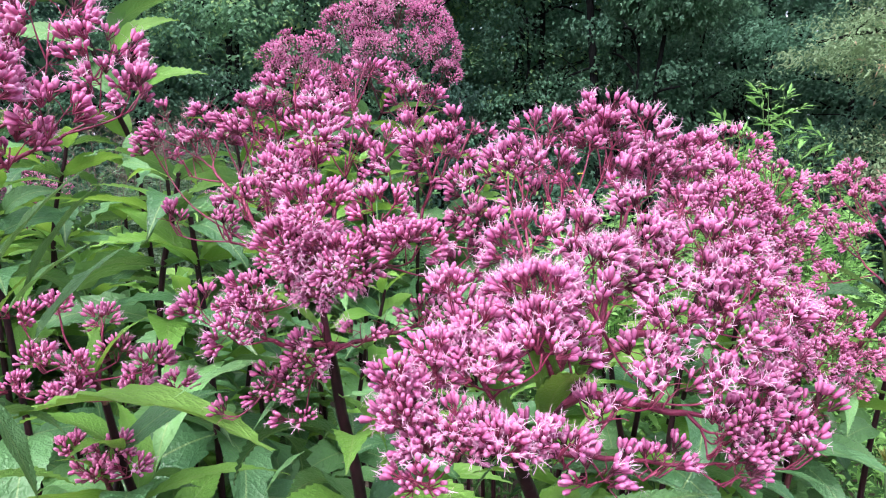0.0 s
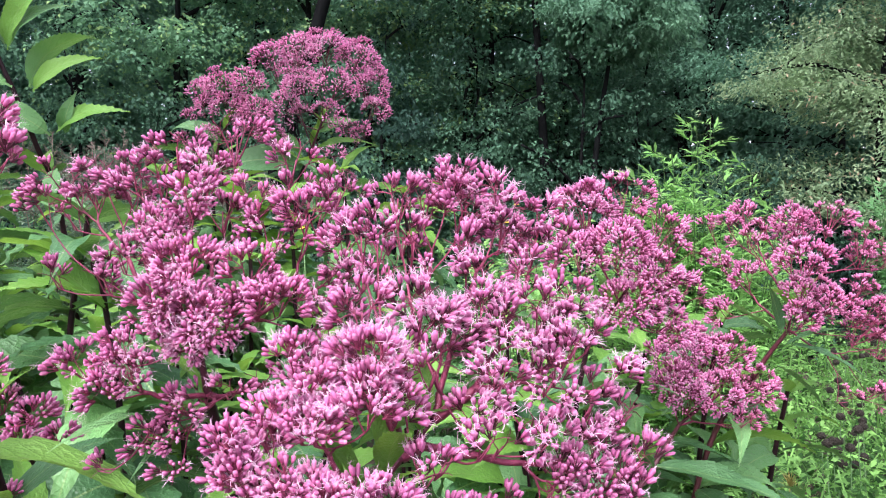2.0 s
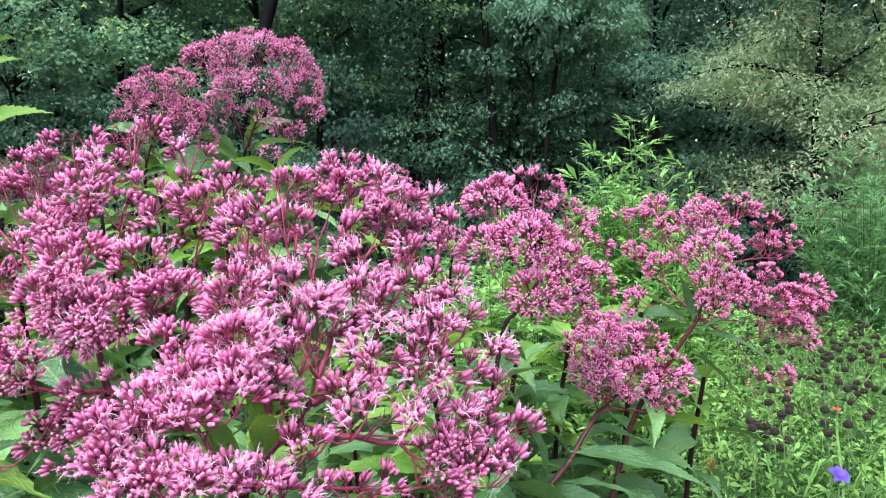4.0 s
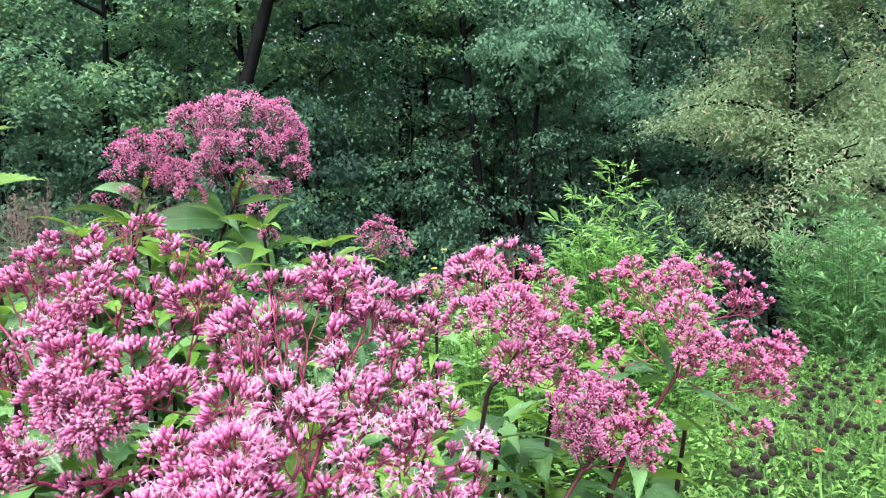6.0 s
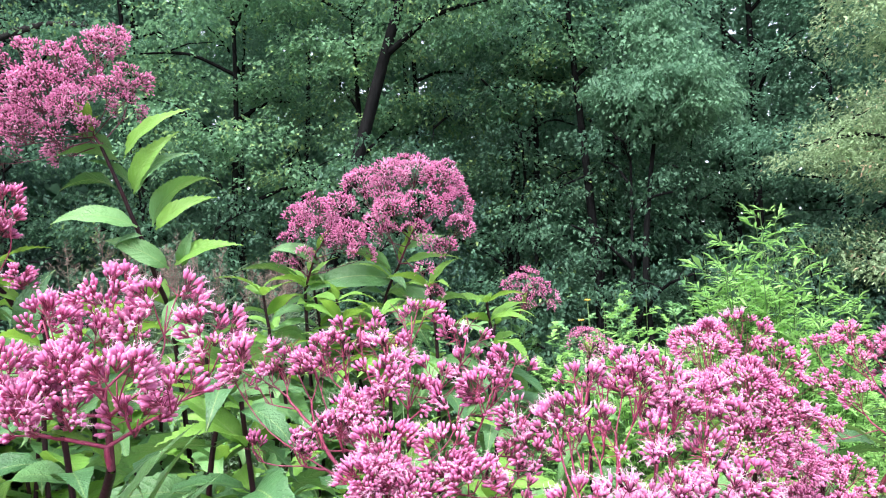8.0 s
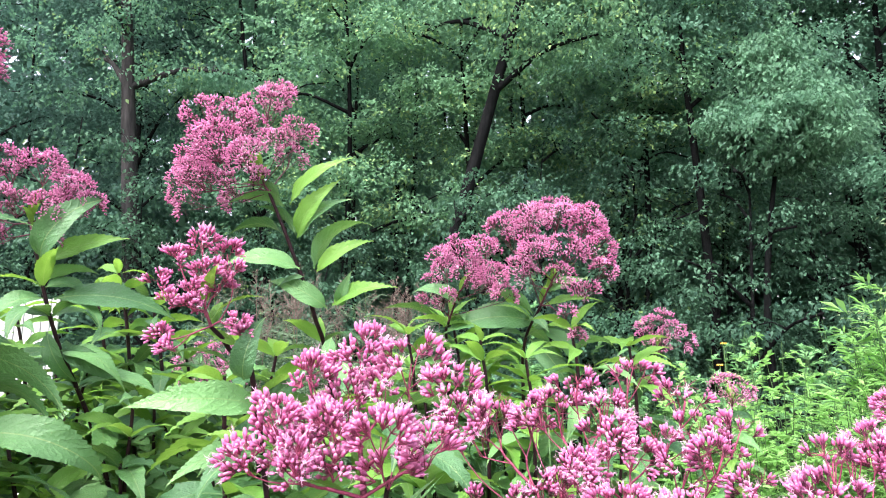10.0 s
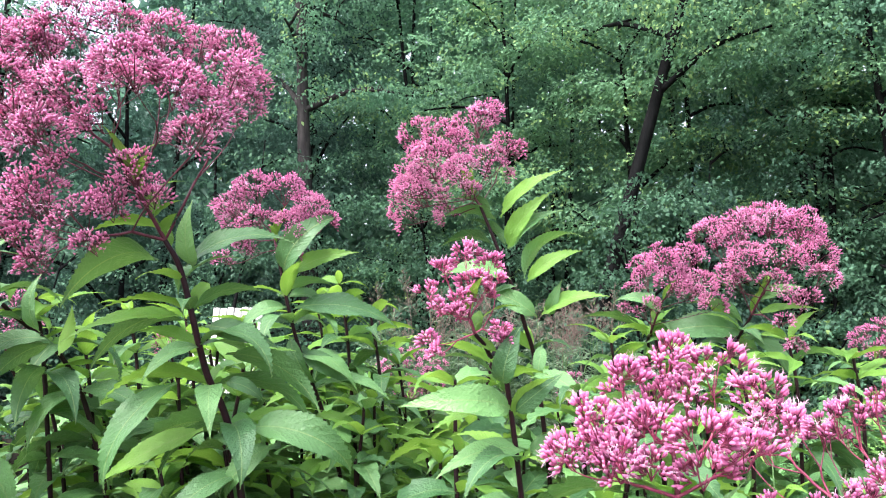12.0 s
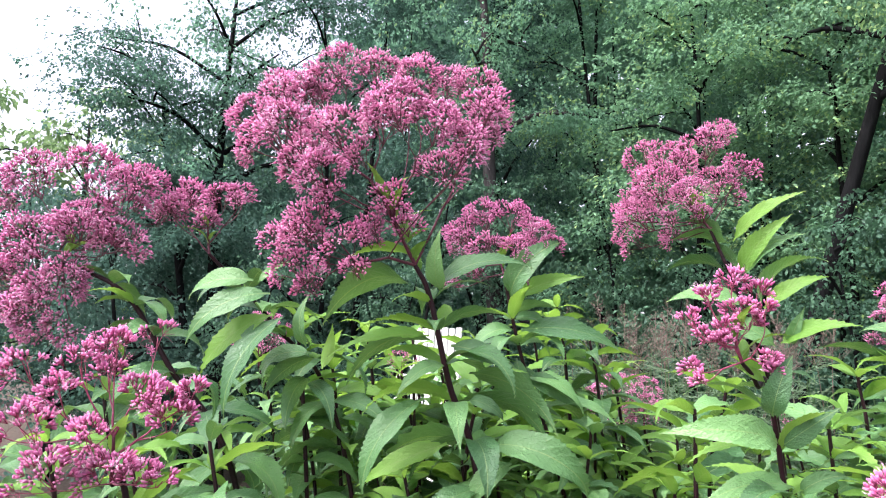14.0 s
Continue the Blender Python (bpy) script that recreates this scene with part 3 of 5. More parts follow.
SPOTS_SAT = [(-0.341, 0.542, 1.372, 0.014), (-0.310, 0.543, 1.380, 0.010), (-0.322, 0.530, 1.338, 0.015), (-0.340, 0.529, 1.317, 0.012), (-0.284, 0.562, 1.368, 0.012), (-0.266, 0.551, 1.342, 0.012), (-0.222, 0.511, 1.341, 0.011), (-0.198, 0.501, 1.327, 0.008), (-0.292, 0.530, 1.333, 0.010), (-0.239, 0.520, 1.318, 0.009), (-0.309, 0.528, 1.310, 0.008)]
SPOTS_SATD = [(-0.324, 0.575, 1.252, 0.012), (-0.286, 0.575, 1.251, 0.012), (-0.269, 0.574, 1.237, 0.009), (-0.305, 0.574, 1.232, 0.010)]
SPOTS_TALL = [(-0.766, 1.141, 1.975, 0.064), (-0.802, 1.144, 1.909, 0.052), (-0.728, 1.162, 2.025, 0.052), (-0.666, 1.189, 2.064, 0.045), (-0.640, 1.202, 2.084, 0.032), (-0.598, 1.202, 2.003, 0.036), (-0.637, 1.177, 1.981, 0.037), (-0.694, 1.140, 1.946, 0.046), (-0.810, 1.150, 1.859, 0.029), (-0.737, 1.160, 1.891, 0.031), (-0.783, 1.148, 2.043, 0.038), (-0.681, 1.169, 1.907, 0.025)]
SPOTS_BK = [(-0.226, 1.485, 1.842, 0.041), (-0.160, 1.452, 1.846, 0.047), (-0.099, 1.459, 1.859, 0.048), (-0.038, 1.477, 1.845, 0.046), (-0.010, 1.480, 1.782, 0.041), (-0.000, 1.483, 1.731, 0.034), (-0.045, 1.468, 1.682, 0.027), (-0.150, 1.445, 1.782, 0.040), (-0.083, 1.443, 1.779, 0.043), (-0.190, 1.460, 1.737, 0.032), (-0.104, 1.457, 1.720, 0.029), (-0.085, 1.472, 1.634, 0.016), (-0.063, 1.484, 1.584, 0.016)]
SPOTS_BKL = [(-0.372, 1.515, 1.777, 0.035), (-0.316, 1.491, 1.790, 0.044), (-0.260, 1.489, 1.787, 0.039), (-0.304, 1.484, 1.739, 0.041), (-0.242, 1.482, 1.729, 0.039), (-0.399, 1.519, 1.721, 0.021), (-0.359, 1.500, 1.680, 0.023), (-0.218, 1.475, 1.678, 0.025), (-0.420, 1.523, 1.678, 0.014), (-0.268, 1.485, 1.706, 0.023)]
SPOTS_BIGA = [(-1.163, 0.502, 2.032, 0.043), (-1.161, 0.482, 1.958, 0.049), (-1.113, 0.502, 1.908, 0.041), (-1.110, 0.525, 2.039, 0.041), (-1.087, 0.557, 2.083, 0.036), (-1.040, 0.590, 2.079, 0.036), (-0.994, 0.635, 2.076, 0.035), (-0.957, 0.686, 2.075, 0.030), (-0.918, 0.714, 2.066, 0.037), (-0.903, 0.736, 2.015, 0.032), (-0.924, 0.705, 1.974, 0.030), (-1.000, 0.599, 1.994, 0.030), (-1.065, 0.524, 1.962, 0.041), (-0.965, 0.664, 1.920, 0.022), (-1.038, 0.563, 1.923, 0.028)]
SPOTS_BIGC = [(-0.915, 0.492, 1.963, 0.036), (-0.871, 0.529, 1.933, 0.034), (-1.015, 0.444, 1.861, 0.032), (-0.84, 0.557, 1.902, 0.03), (-1.05, 0.406, 1.927, 0.034), (-0.809, 0.567, 1.955, 0.03)]
SPOTS_BIGB = [(-1.121, 0.530, 1.809, 0.038), (-1.072, 0.559, 1.778, 0.035), (-1.159, 0.530, 1.743, 0.030), (-1.036, 0.590, 1.808, 0.028), (-1.182, 0.517, 1.785, 0.025), (-1.102, 0.546, 1.852, 0.025), (-1.012, 0.608, 1.855, 0.028), (-1.060, 0.576, 1.734, 0.023), (-0.999, 0.638, 1.813, 0.019), (-1.131, 0.555, 1.717, 0.020)]
SPOTS_Q = [(-1.144, 1.016, 1.891, 0.044), (-1.090, 1.022, 1.922, 0.044), (-1.027, 1.035, 1.920, 0.042), (-0.976, 1.051, 1.882, 0.042), (-1.073, 1.006, 1.846, 0.039), (-1.001, 1.021, 1.840, 0.035), (-0.940, 1.053, 1.848, 0.022), (-1.176, 1.027, 1.774, 0.018), (-1.015, 1.038, 1.779, 0.021), (-1.113, 1.015, 1.802, 0.023)]
SPOTS_LEFT = [(-1.655, 0.355, 1.930, 0.048), (-1.568, 0.413, 1.943, 0.048), (-1.502, 0.465, 1.915, 0.040), (-1.555, 0.407, 1.839, 0.045), (-1.632, 0.350, 1.799, 0.048), (-1.504, 0.462, 1.808, 0.038), (-1.639, 0.359, 1.679, 0.039), (-1.574, 0.404, 1.732, 0.037), (-1.595, 0.412, 1.632, 0.028), (-1.670, 0.337, 1.739, 0.041), (-1.725, 0.301, 1.841, 0.047), (-1.504, 0.501, 1.924, 0.030), (-1.494, 0.548, 1.878, 0.028), (-1.527, 0.475, 1.866, 0.030), (-1.539, 0.423, 1.899, 0.032), (-1.544, 0.459, 1.800, 0.028), (-1.563, 0.393, 1.822, 0.030), (-1.588, 0.350, 1.706, 0.030), (-1.573, 0.400, 1.721, 0.028), (-1.597, 0.324, 1.655, 0.028)]
SPOTS_LB2 = [(-1.443, 0.533, 1.902, 0.033), (-1.382, 0.576, 1.898, 0.033), (-1.413, 0.554, 1.848, 0.027), (-1.372, 0.606, 1.909, 0.020), (-1.463, 0.515, 1.867, 0.027)]
SPOTS_M = [(-1.136, 0.197, 1.580, 0.026), (-1.118, 0.230, 1.605, 0.023), (-1.093, 0.269, 1.617, 0.022), (-1.140, 0.177, 1.548, 0.025), (-1.076, 0.246, 1.550, 0.023), (-1.170, 0.150, 1.578, 0.024), (-1.149, 0.142, 1.511, 0.030), (-1.127, 0.156, 1.457, 0.030), (-1.098, 0.192, 1.499, 0.023), (-1.048, 0.272, 1.521, 0.021), (-1.035, 0.286, 1.551, 0.012), (-1.075, 0.216, 1.463, 0.020), (-1.047, 0.263, 1.449, 0.014)]
SPOTS_F5A = [(0.557, 0.861, 1.481, 0.025), (0.602, 0.855, 1.486, 0.026), (0.647, 0.851, 1.456, 0.025), (0.673, 0.848, 1.430, 0.015), (0.554, 0.832, 1.433, 0.030), (0.623, 0.825, 1.395, 0.024), (0.586, 0.820, 1.381, 0.024), (0.546, 0.826, 1.364, 0.017)]
SPOTS_F5B = [(0.687, 0.849, 1.352, 0.031), (0.684, 0.851, 1.312, 0.026), (0.617, 0.841, 1.247, 0.017), (0.664, 0.856, 1.249, 0.016), (0.702, 0.847, 1.371, 0.022)]
SPOTS_F5C = [(0.498, 0.887, 1.493, 0.016), (0.505, 0.888, 1.456, 0.019), (0.495, 0.871, 1.411, 0.017), (0.467, 0.893, 1.429, 0.013), (0.454, 0.857, 1.366, 0.016), (0.454, 0.893, 1.477, 0.010), (0.527, 0.884, 1.481, 0.012)]
SPOTS_F3 = [(0.238, 0.697, 1.501, 0.029), (0.287, 0.711, 1.508, 0.030), (0.328, 0.707, 1.477, 0.030), (0.267, 0.665, 1.461, 0.031), (0.224, 0.670, 1.450, 0.024), (0.311, 0.671, 1.427, 0.028), (0.347, 0.687, 1.411, 0.021), (0.274, 0.656, 1.401, 0.025), (0.340, 0.696, 1.455, 0.021), (0.321, 0.671, 1.377, 0.020)]
SPOTS_F4 = [(0.400, 0.835, 1.331, 0.029), (0.456, 0.838, 1.315, 0.029), (0.492, 0.835, 1.283, 0.027), (0.385, 0.818, 1.287, 0.026), (0.432, 0.813, 1.274, 0.027), (0.360, 0.830, 1.316, 0.016), (0.474, 0.819, 1.232, 0.015), (0.502, 0.825, 1.266, 0.017)]
SPOTS_NC = [(-0.318, 0.349, 1.530, 0.020), (-0.339, 0.349, 1.503, 0.017), (-0.297, 0.370, 1.558, 0.021), (-0.265, 0.395, 1.572, 0.024), (-0.228, 0.404, 1.565, 0.023), (-0.195, 0.403, 1.546, 0.020), (-0.273, 0.349, 1.526, 0.017), (-0.238, 0.347, 1.519, 0.020), (-0.206, 0.365, 1.506, 0.018), (-0.175, 0.400, 1.522, 0.014), (-0.298, 0.337, 1.502, 0.014)]
SPOTS_P4 = [(-0.495, 0.599, 1.693, 0.017), (-0.468, 0.606, 1.680, 0.015), (-0.521, 0.596, 1.675, 0.015), (-0.486, 0.595, 1.661, 0.015), (-0.544, 0.595, 1.650, 0.014), (-0.528, 0.591, 1.630, 0.011), (-0.506, 0.594, 1.639, 0.011), (-0.459, 0.601, 1.660, 0.008)]
SPOTS_P4B = [(-0.546, 0.603, 1.594, 0.009), (-0.533, 0.598, 1.578, 0.007), (-0.459, 0.619, 1.605, 0.008), (-0.456, 0.622, 1.592, 0.006)]


def dome_tips(rng, center, radius, flat, axis, count, sweep):
    """Places and directions of the floret bunches of one dome: lumps on a cap, and bunches on each lump."""
    axis = Vector(axis).normalized()
    turn = axis.to_track_quat("Z", "Y").to_matrix()
    count = round(count * 1.3)
    lumps = max(2, round(count / 6))
    out = []
    for i in range(lumps):
        c = 1 - (i + 0.5) / lumps * (1 - math.cos(sweep))
        th, ph = math.acos(max(-1, min(1, c))), i * 2.39996 + rng.uniform(-0.35, 0.35)
        d = Vector((math.sin(th) * math.cos(ph), math.sin(th) * math.sin(ph), math.cos(th)))
        r_l = radius * rng.uniform(0.82, 1.08)
        lump = radius * math.sqrt(2 * (1 - math.cos(sweep)) / lumps) * 0.66
        hub = d * (r_l - lump * 0.75)
        tips = []
        k = max(3, round(count / lumps * rng.uniform(0.75, 1.25)))
        for j in range(k):
            c2 = 1 - (j + 0.5) / k * 0.95
            t2, p2 = math.acos(c2), j * 2.39996 + rng.uniform(0, 0.5)
            e = Vector((math.sin(t2) * math.cos(p2), math.sin(t2) * math.sin(p2), math.cos(t2)))
            e = d.to_track_quat("Z", "Y").to_matrix() @ e
            q = hub + e * lump * rng.uniform(0.8, 1.1)
            q.z *= flat
            aim = (e * 0.7 + d * 0.5 + Vector((0, 0, 0.5))).normalized()
            tips.append((center + turn @ q, turn @ aim))
        hub.z *= flat
        out.append((center + turn @ hub, turn @ d, tips))
    return out


def lobes(base, spots, opened=0.1, size=0.8, fine=False, turned=True, swell=1.16, fill=0.34):
    """Small domes at the given places (x, y, z, radius), each facing away from the foot of the cluster; turned adds their like on the far side."""
    base = Vector(base)
    rng = random.Random(len(spots) * 7 + round(1000 * abs(base.x)))
    mid = sum((Vector(s[:3]) for s in spots), Vector()) / len(spots)
    places = [(Vector(s[:3]), s[3]) for s in spots]
    if turned:
        away = Vector((mid.x + 0.15, mid.y + 0.15, 0)).normalized()
        for p, r in places[::3]:
            q = p + away * r * rng.uniform(1.5, 2.4) + Vector((rng.gauss(0, r * 0.4), rng.gauss(0, r * 0.4), -r * 0.3))
            places.append((q, r * 0.9))
    if fine:
        # the gaps between the lobes are filled by lower ones
        near = places[:]
        for i, (p, r) in enumerate(near):
            others = sorted((o for o in near if o[0] is not p), key=lambda o: (o[0] - p).length)[:3]
            for q, r2 in others[:2]:
                if (q - p).length < 3.6 * (r + r2) and rng.random() < fill:
                    m = p.lerp(q, rng.uniform(0.4, 0.6))
                    places.append((m + (base - m).normalized() * (r + r2) * rng.uniform(0.2, 0.75) + Vector((0, r * 0.5, 0)), (r + r2) * 0.5))
        places = [(p, r * swell) for p, r in places]
    else:
        places = [(p, r * swell * 0.8) for p, r in places]
    step = (0.0175 if fine else 0.0218) * size
    shrink = 1.3 * size ** -1.4 * (1.0 if fine else 0.62)
    out = []
    for p, r in places:
        axis = (p - base).normalized() * 0.8 + Vector((0, -0.15, 0.7))
        out.append((p - axis.normalized() * r * 0.35, r, 0.9, axis, max(3, 7 * r * r / step ** 2) / shrink, opened, 1.65))
    return out


def joined_copies(crowd):
    """One mesh out of many placed copies of floret meshes."""
    s = Shape()
    for me, m in crowd:
        k = len(s.v)
        s.v += [tuple(m @ v.co) for v in me.vertices]
        uv = [(0.0, 0.0)] * len(me.vertices)
        layer = me.uv_layers[0].data
        for poly in me.polygons:
            s.f.append(tuple(i + k for i in poly.vertices))
            s.m.append(poly.material_index)
            for l in poly.loop_indices:
                uv[me.loops[l].vertex_index] = tuple(layer[l].uv)
        s.uv += uv
    return s.mesh("floret_mass", M_BUD, M_PALE, M_TWIG, M_STYLE)


def forked(rng, trunk, ahead, domes, stem_r, origin):
    """Branches that leave a short trunk and fork on their way to the domes. Gives each dome the line that ends in it, and one shape for each main branch."""
    ends = []
    for dome in domes:
        c, axis = Vector(dome[0]), Vector(dome[3]).normalized()
        ends.append((c - axis * dome[1] * dome[2] * 0.6, c + axis * dome[1] * dome[2] * 0.2))
    rails = [None] * len(domes)
    base = trunk[0]

    shapes = []

    def limb(a, b, r0, r1, pull, end=None):
        sag = (b - a).cross(Vector((0, 0, 1))).cross(b - a)
        sag = sag.normalized() * -0.07 * (b - a).length if sag.length > 1e-9 else Vector()
        line = [Vector(q) for q in curve_through([a, a.lerp(b, 0.5) + sag + pull * 0.08 * (b - a).length, b], 4)]
        shape = Shape()
        shapes.append(shape)
        radii = list(np.linspace(r0, r1, len(line)))
        if end is not None:
            line, radii = line + [end], radii + [0.0005]
        shape.tube([V3(q - origin) for q in line], radii, 5)
        return line

    def grow(at, way, group, r):
        if len(group) == 1:
            i = group[0]
            a, b = ends[i]
            rails[i] = limb(at, a, r, max(0.0005, r * 0.65), way, b)
            return
        dirs = [(ends[i][0] - at).normalized() for i in group]
        far = max(range(len(group)), key=lambda k: -dirs[0].dot(dirs[k]))
        other = max(range(len(group)), key=lambda k: -dirs[far].dot(dirs[k]))
        one = [group[k] for k in range(len(group)) if dirs[k].dot(dirs[far]) >= dirs[k].dot(dirs[other])]
        two = [i for i in group if i not in one]
        if not two:
            one, two = group[:1], group[1:]
        for side in (one, two):
            share = r * max(0.45, (len(side) / len(group)) ** 0.4)
            if len(side) == 1:
                grow(at, way, side, share)
                continue
            goal = sum((ends[i][0] for i in side), Vector()) / len(side)
            near = min((ends[i][0] - at).length for i in side)
            fork = at + (goal - at).normalized() * min(near * 0.6, (goal - at).length * rng.uniform(0.38, 0.52))
            line = limb(at, fork, share, share * 0.9, way)
            grow(fork, (line[-1] - line[-2]).normalized(), side, share * 0.9)

    # the widest domes leave lowest
    order = sorted(range(len(domes)), key=lambda i: (ends[i][0] - base).normalized().dot(ahead))
    per = max(2, round(len(order) / 3))
    for tier, k in enumerate(range(0, len(order), per)):
        node = trunk[min(len(trunk) - 1, round(tier * (len(trunk) - 1) / max(1, math.ceil(len(order) / per) - 1)))]
        tierful = order[k:k + per]
        groups = {}
        start = rng.uniform(0, 2)
        for i in tierful:
            d = ends[i][0] - node
            groups.setdefault(int((math.atan2(d.y, d.x) + start) / 2.1), []).append(i)
        for group in groups.values():
            thick = stem_r * (0.28 + 0.13 * math.sqrt(len(group)))
            at, way = node, ahead
            if len(group) > 1:
                goal = sum((ends[i][0] for i in group), Vector()) / len(group)
                near = min((ends[i][0] - node).length for i in group)
                at = node + (goal - node).normalized() * min(near * 0.5, (goal - node).length * rng.uniform(0.35, 0.5))
                line = limb(node, at, thick, thick * 0.92, ahead)
                way, thick = (line[-1] - line[-2]).normalized(), thick * 0.92
            grow(at, way, group, thick)
    return rails, shapes


def flower_cluster(owner, origin, base, domes, seed, stem_r=0.0035, label="", size=1.0, fine=False):
    """The branched flower cluster: red branches off one axis, floret bunches as parts on their ends."""
    rng = random.Random(seed)
    base = Vector(base)
    origin = Vector(origin)
    mid = sum((Vector(d[0]) for d in domes), Vector()) / len(domes)
    top = mid + (mid - base) * 0.25
    span = (top - base).length
    ahead = (top - base) / span
    axis_line = [Vector(p) for p in curve_through([base, base.lerp(top, 0.5) + Vector((rng.uniform(-1, 1), rng.uniform(-1, 1), 0)) * span * 0.05, top], 6)]
    s = Shape()
    short = axis_line[:8]
    s.tube([V3(p - origin) for p in short], list(np.linspace(stem_r * 0.85, stem_r * 0.5, len(short))), 6)
    bunches, arms = [], []
    rails, rods = forked(rng, short, ahead, domes, stem_r, origin)
    for dome, rail in zip(domes, rails):
        center, radius, flat, axis, count, opened = dome[:6]
        sweep = dome[6] if len(dome) > 6 else 1.9
        center = Vector(center)
        axis = Vector(axis).normalized()
        r0 = stem_r * 0.8 * (0.20 + 0.3 * math.sqrt(min(1.0, count / 60)))
        number = max(3, round(count / size ** 1.4 * (1.0 if fine else 0.62)))
        for hub, d, tips in dome_tips(rng, center, radius, flat, axis, number, sweep):
            low = (d.dot(axis) < 0.55)
            k = rng.uniform(0.7, 0.85) if low else rng.uniform(0.82, 0.97)
            start = Vector(rail[min(len(rail) - 1, int(k * (len(rail) - 1)))])
            knee = start.lerp(hub, 0.55) + (Vector((0, 0, -1)) if low else axis) * radius * 0.06
            arm = curve_through([start, knee, hub], 3)
            r1 = min(r0 * 0.7, stem_r * rng.uniform(0.24, 0.33))
            b = Shape()
            arms.append(b)
            b.tube([V3(p) - V3(origin) for p in arm], list(np.linspace(r1, r1 * 0.7, len(arm))), 4, cap=False)
            for tip, aim in tips:
                twig = hub.lerp(tip, 0.5) + d * (tip - hub).length * 0.12
                b.tube([V3(p) - V3(origin) for p in (hub, twig, tip)], [r1 * 0.6, r1 * 0.5, r1 * 0.4], 3, cap=False)
                bunches.append((tip, aim, opened))
    bark = M_TWIG_PINK if fine else M_TWIG
    whole = part("inflorescence", s.mesh("inflorescence", M_TWIG), owner, label)
    for rod in rods:
        part("branch", rod.mesh("branch", bark), whole)
    twigs = Shape()
    for b in arms:
        k = len(twigs.v)
        twigs.v += b.v
        twigs.uv += b.uv
        twigs.m += b.m
        twigs.f += [tuple(i + k for i in f) for f in b.f]
    part("twig_spray", twigs.mesh("twig_spray", bark), whole, kind="stuff")
    bunches.sort(key=lambda b: (b[0] - Vector((-0.25, -0.3, 1.6))).length)
    crowd = []
    most = 175 if fine else 70
    for i, (tip, aim, opened) in enumerate(bunches):
        stage = 2 if rng.random() < opened else (1 if rng.random() < opened + 0.15 else 0)
        pool = (FINE if fine else COARSE)[stage]
        q = aim.to_track_quat("Z", "Y").to_matrix().to_4x4() @ Matrix.Rotation(rng.uniform(0, 6.28), 4, "Z")
        me = rng.choice(pool)
        m = Matrix.Translation(tip - origin) @ q @ Matrix.Scale(size * rng.uniform(0.85, 1.2), 4)
        if i < most:
            part("flower_head", me, whole, m=m)
        elif rng.random() < (0.33 if fine else 0.7):
            crowd.append((me, m))
    if crowd:
        part("floret_mass", joined_copies(crowd), whole, kind="stuff")
    return whole


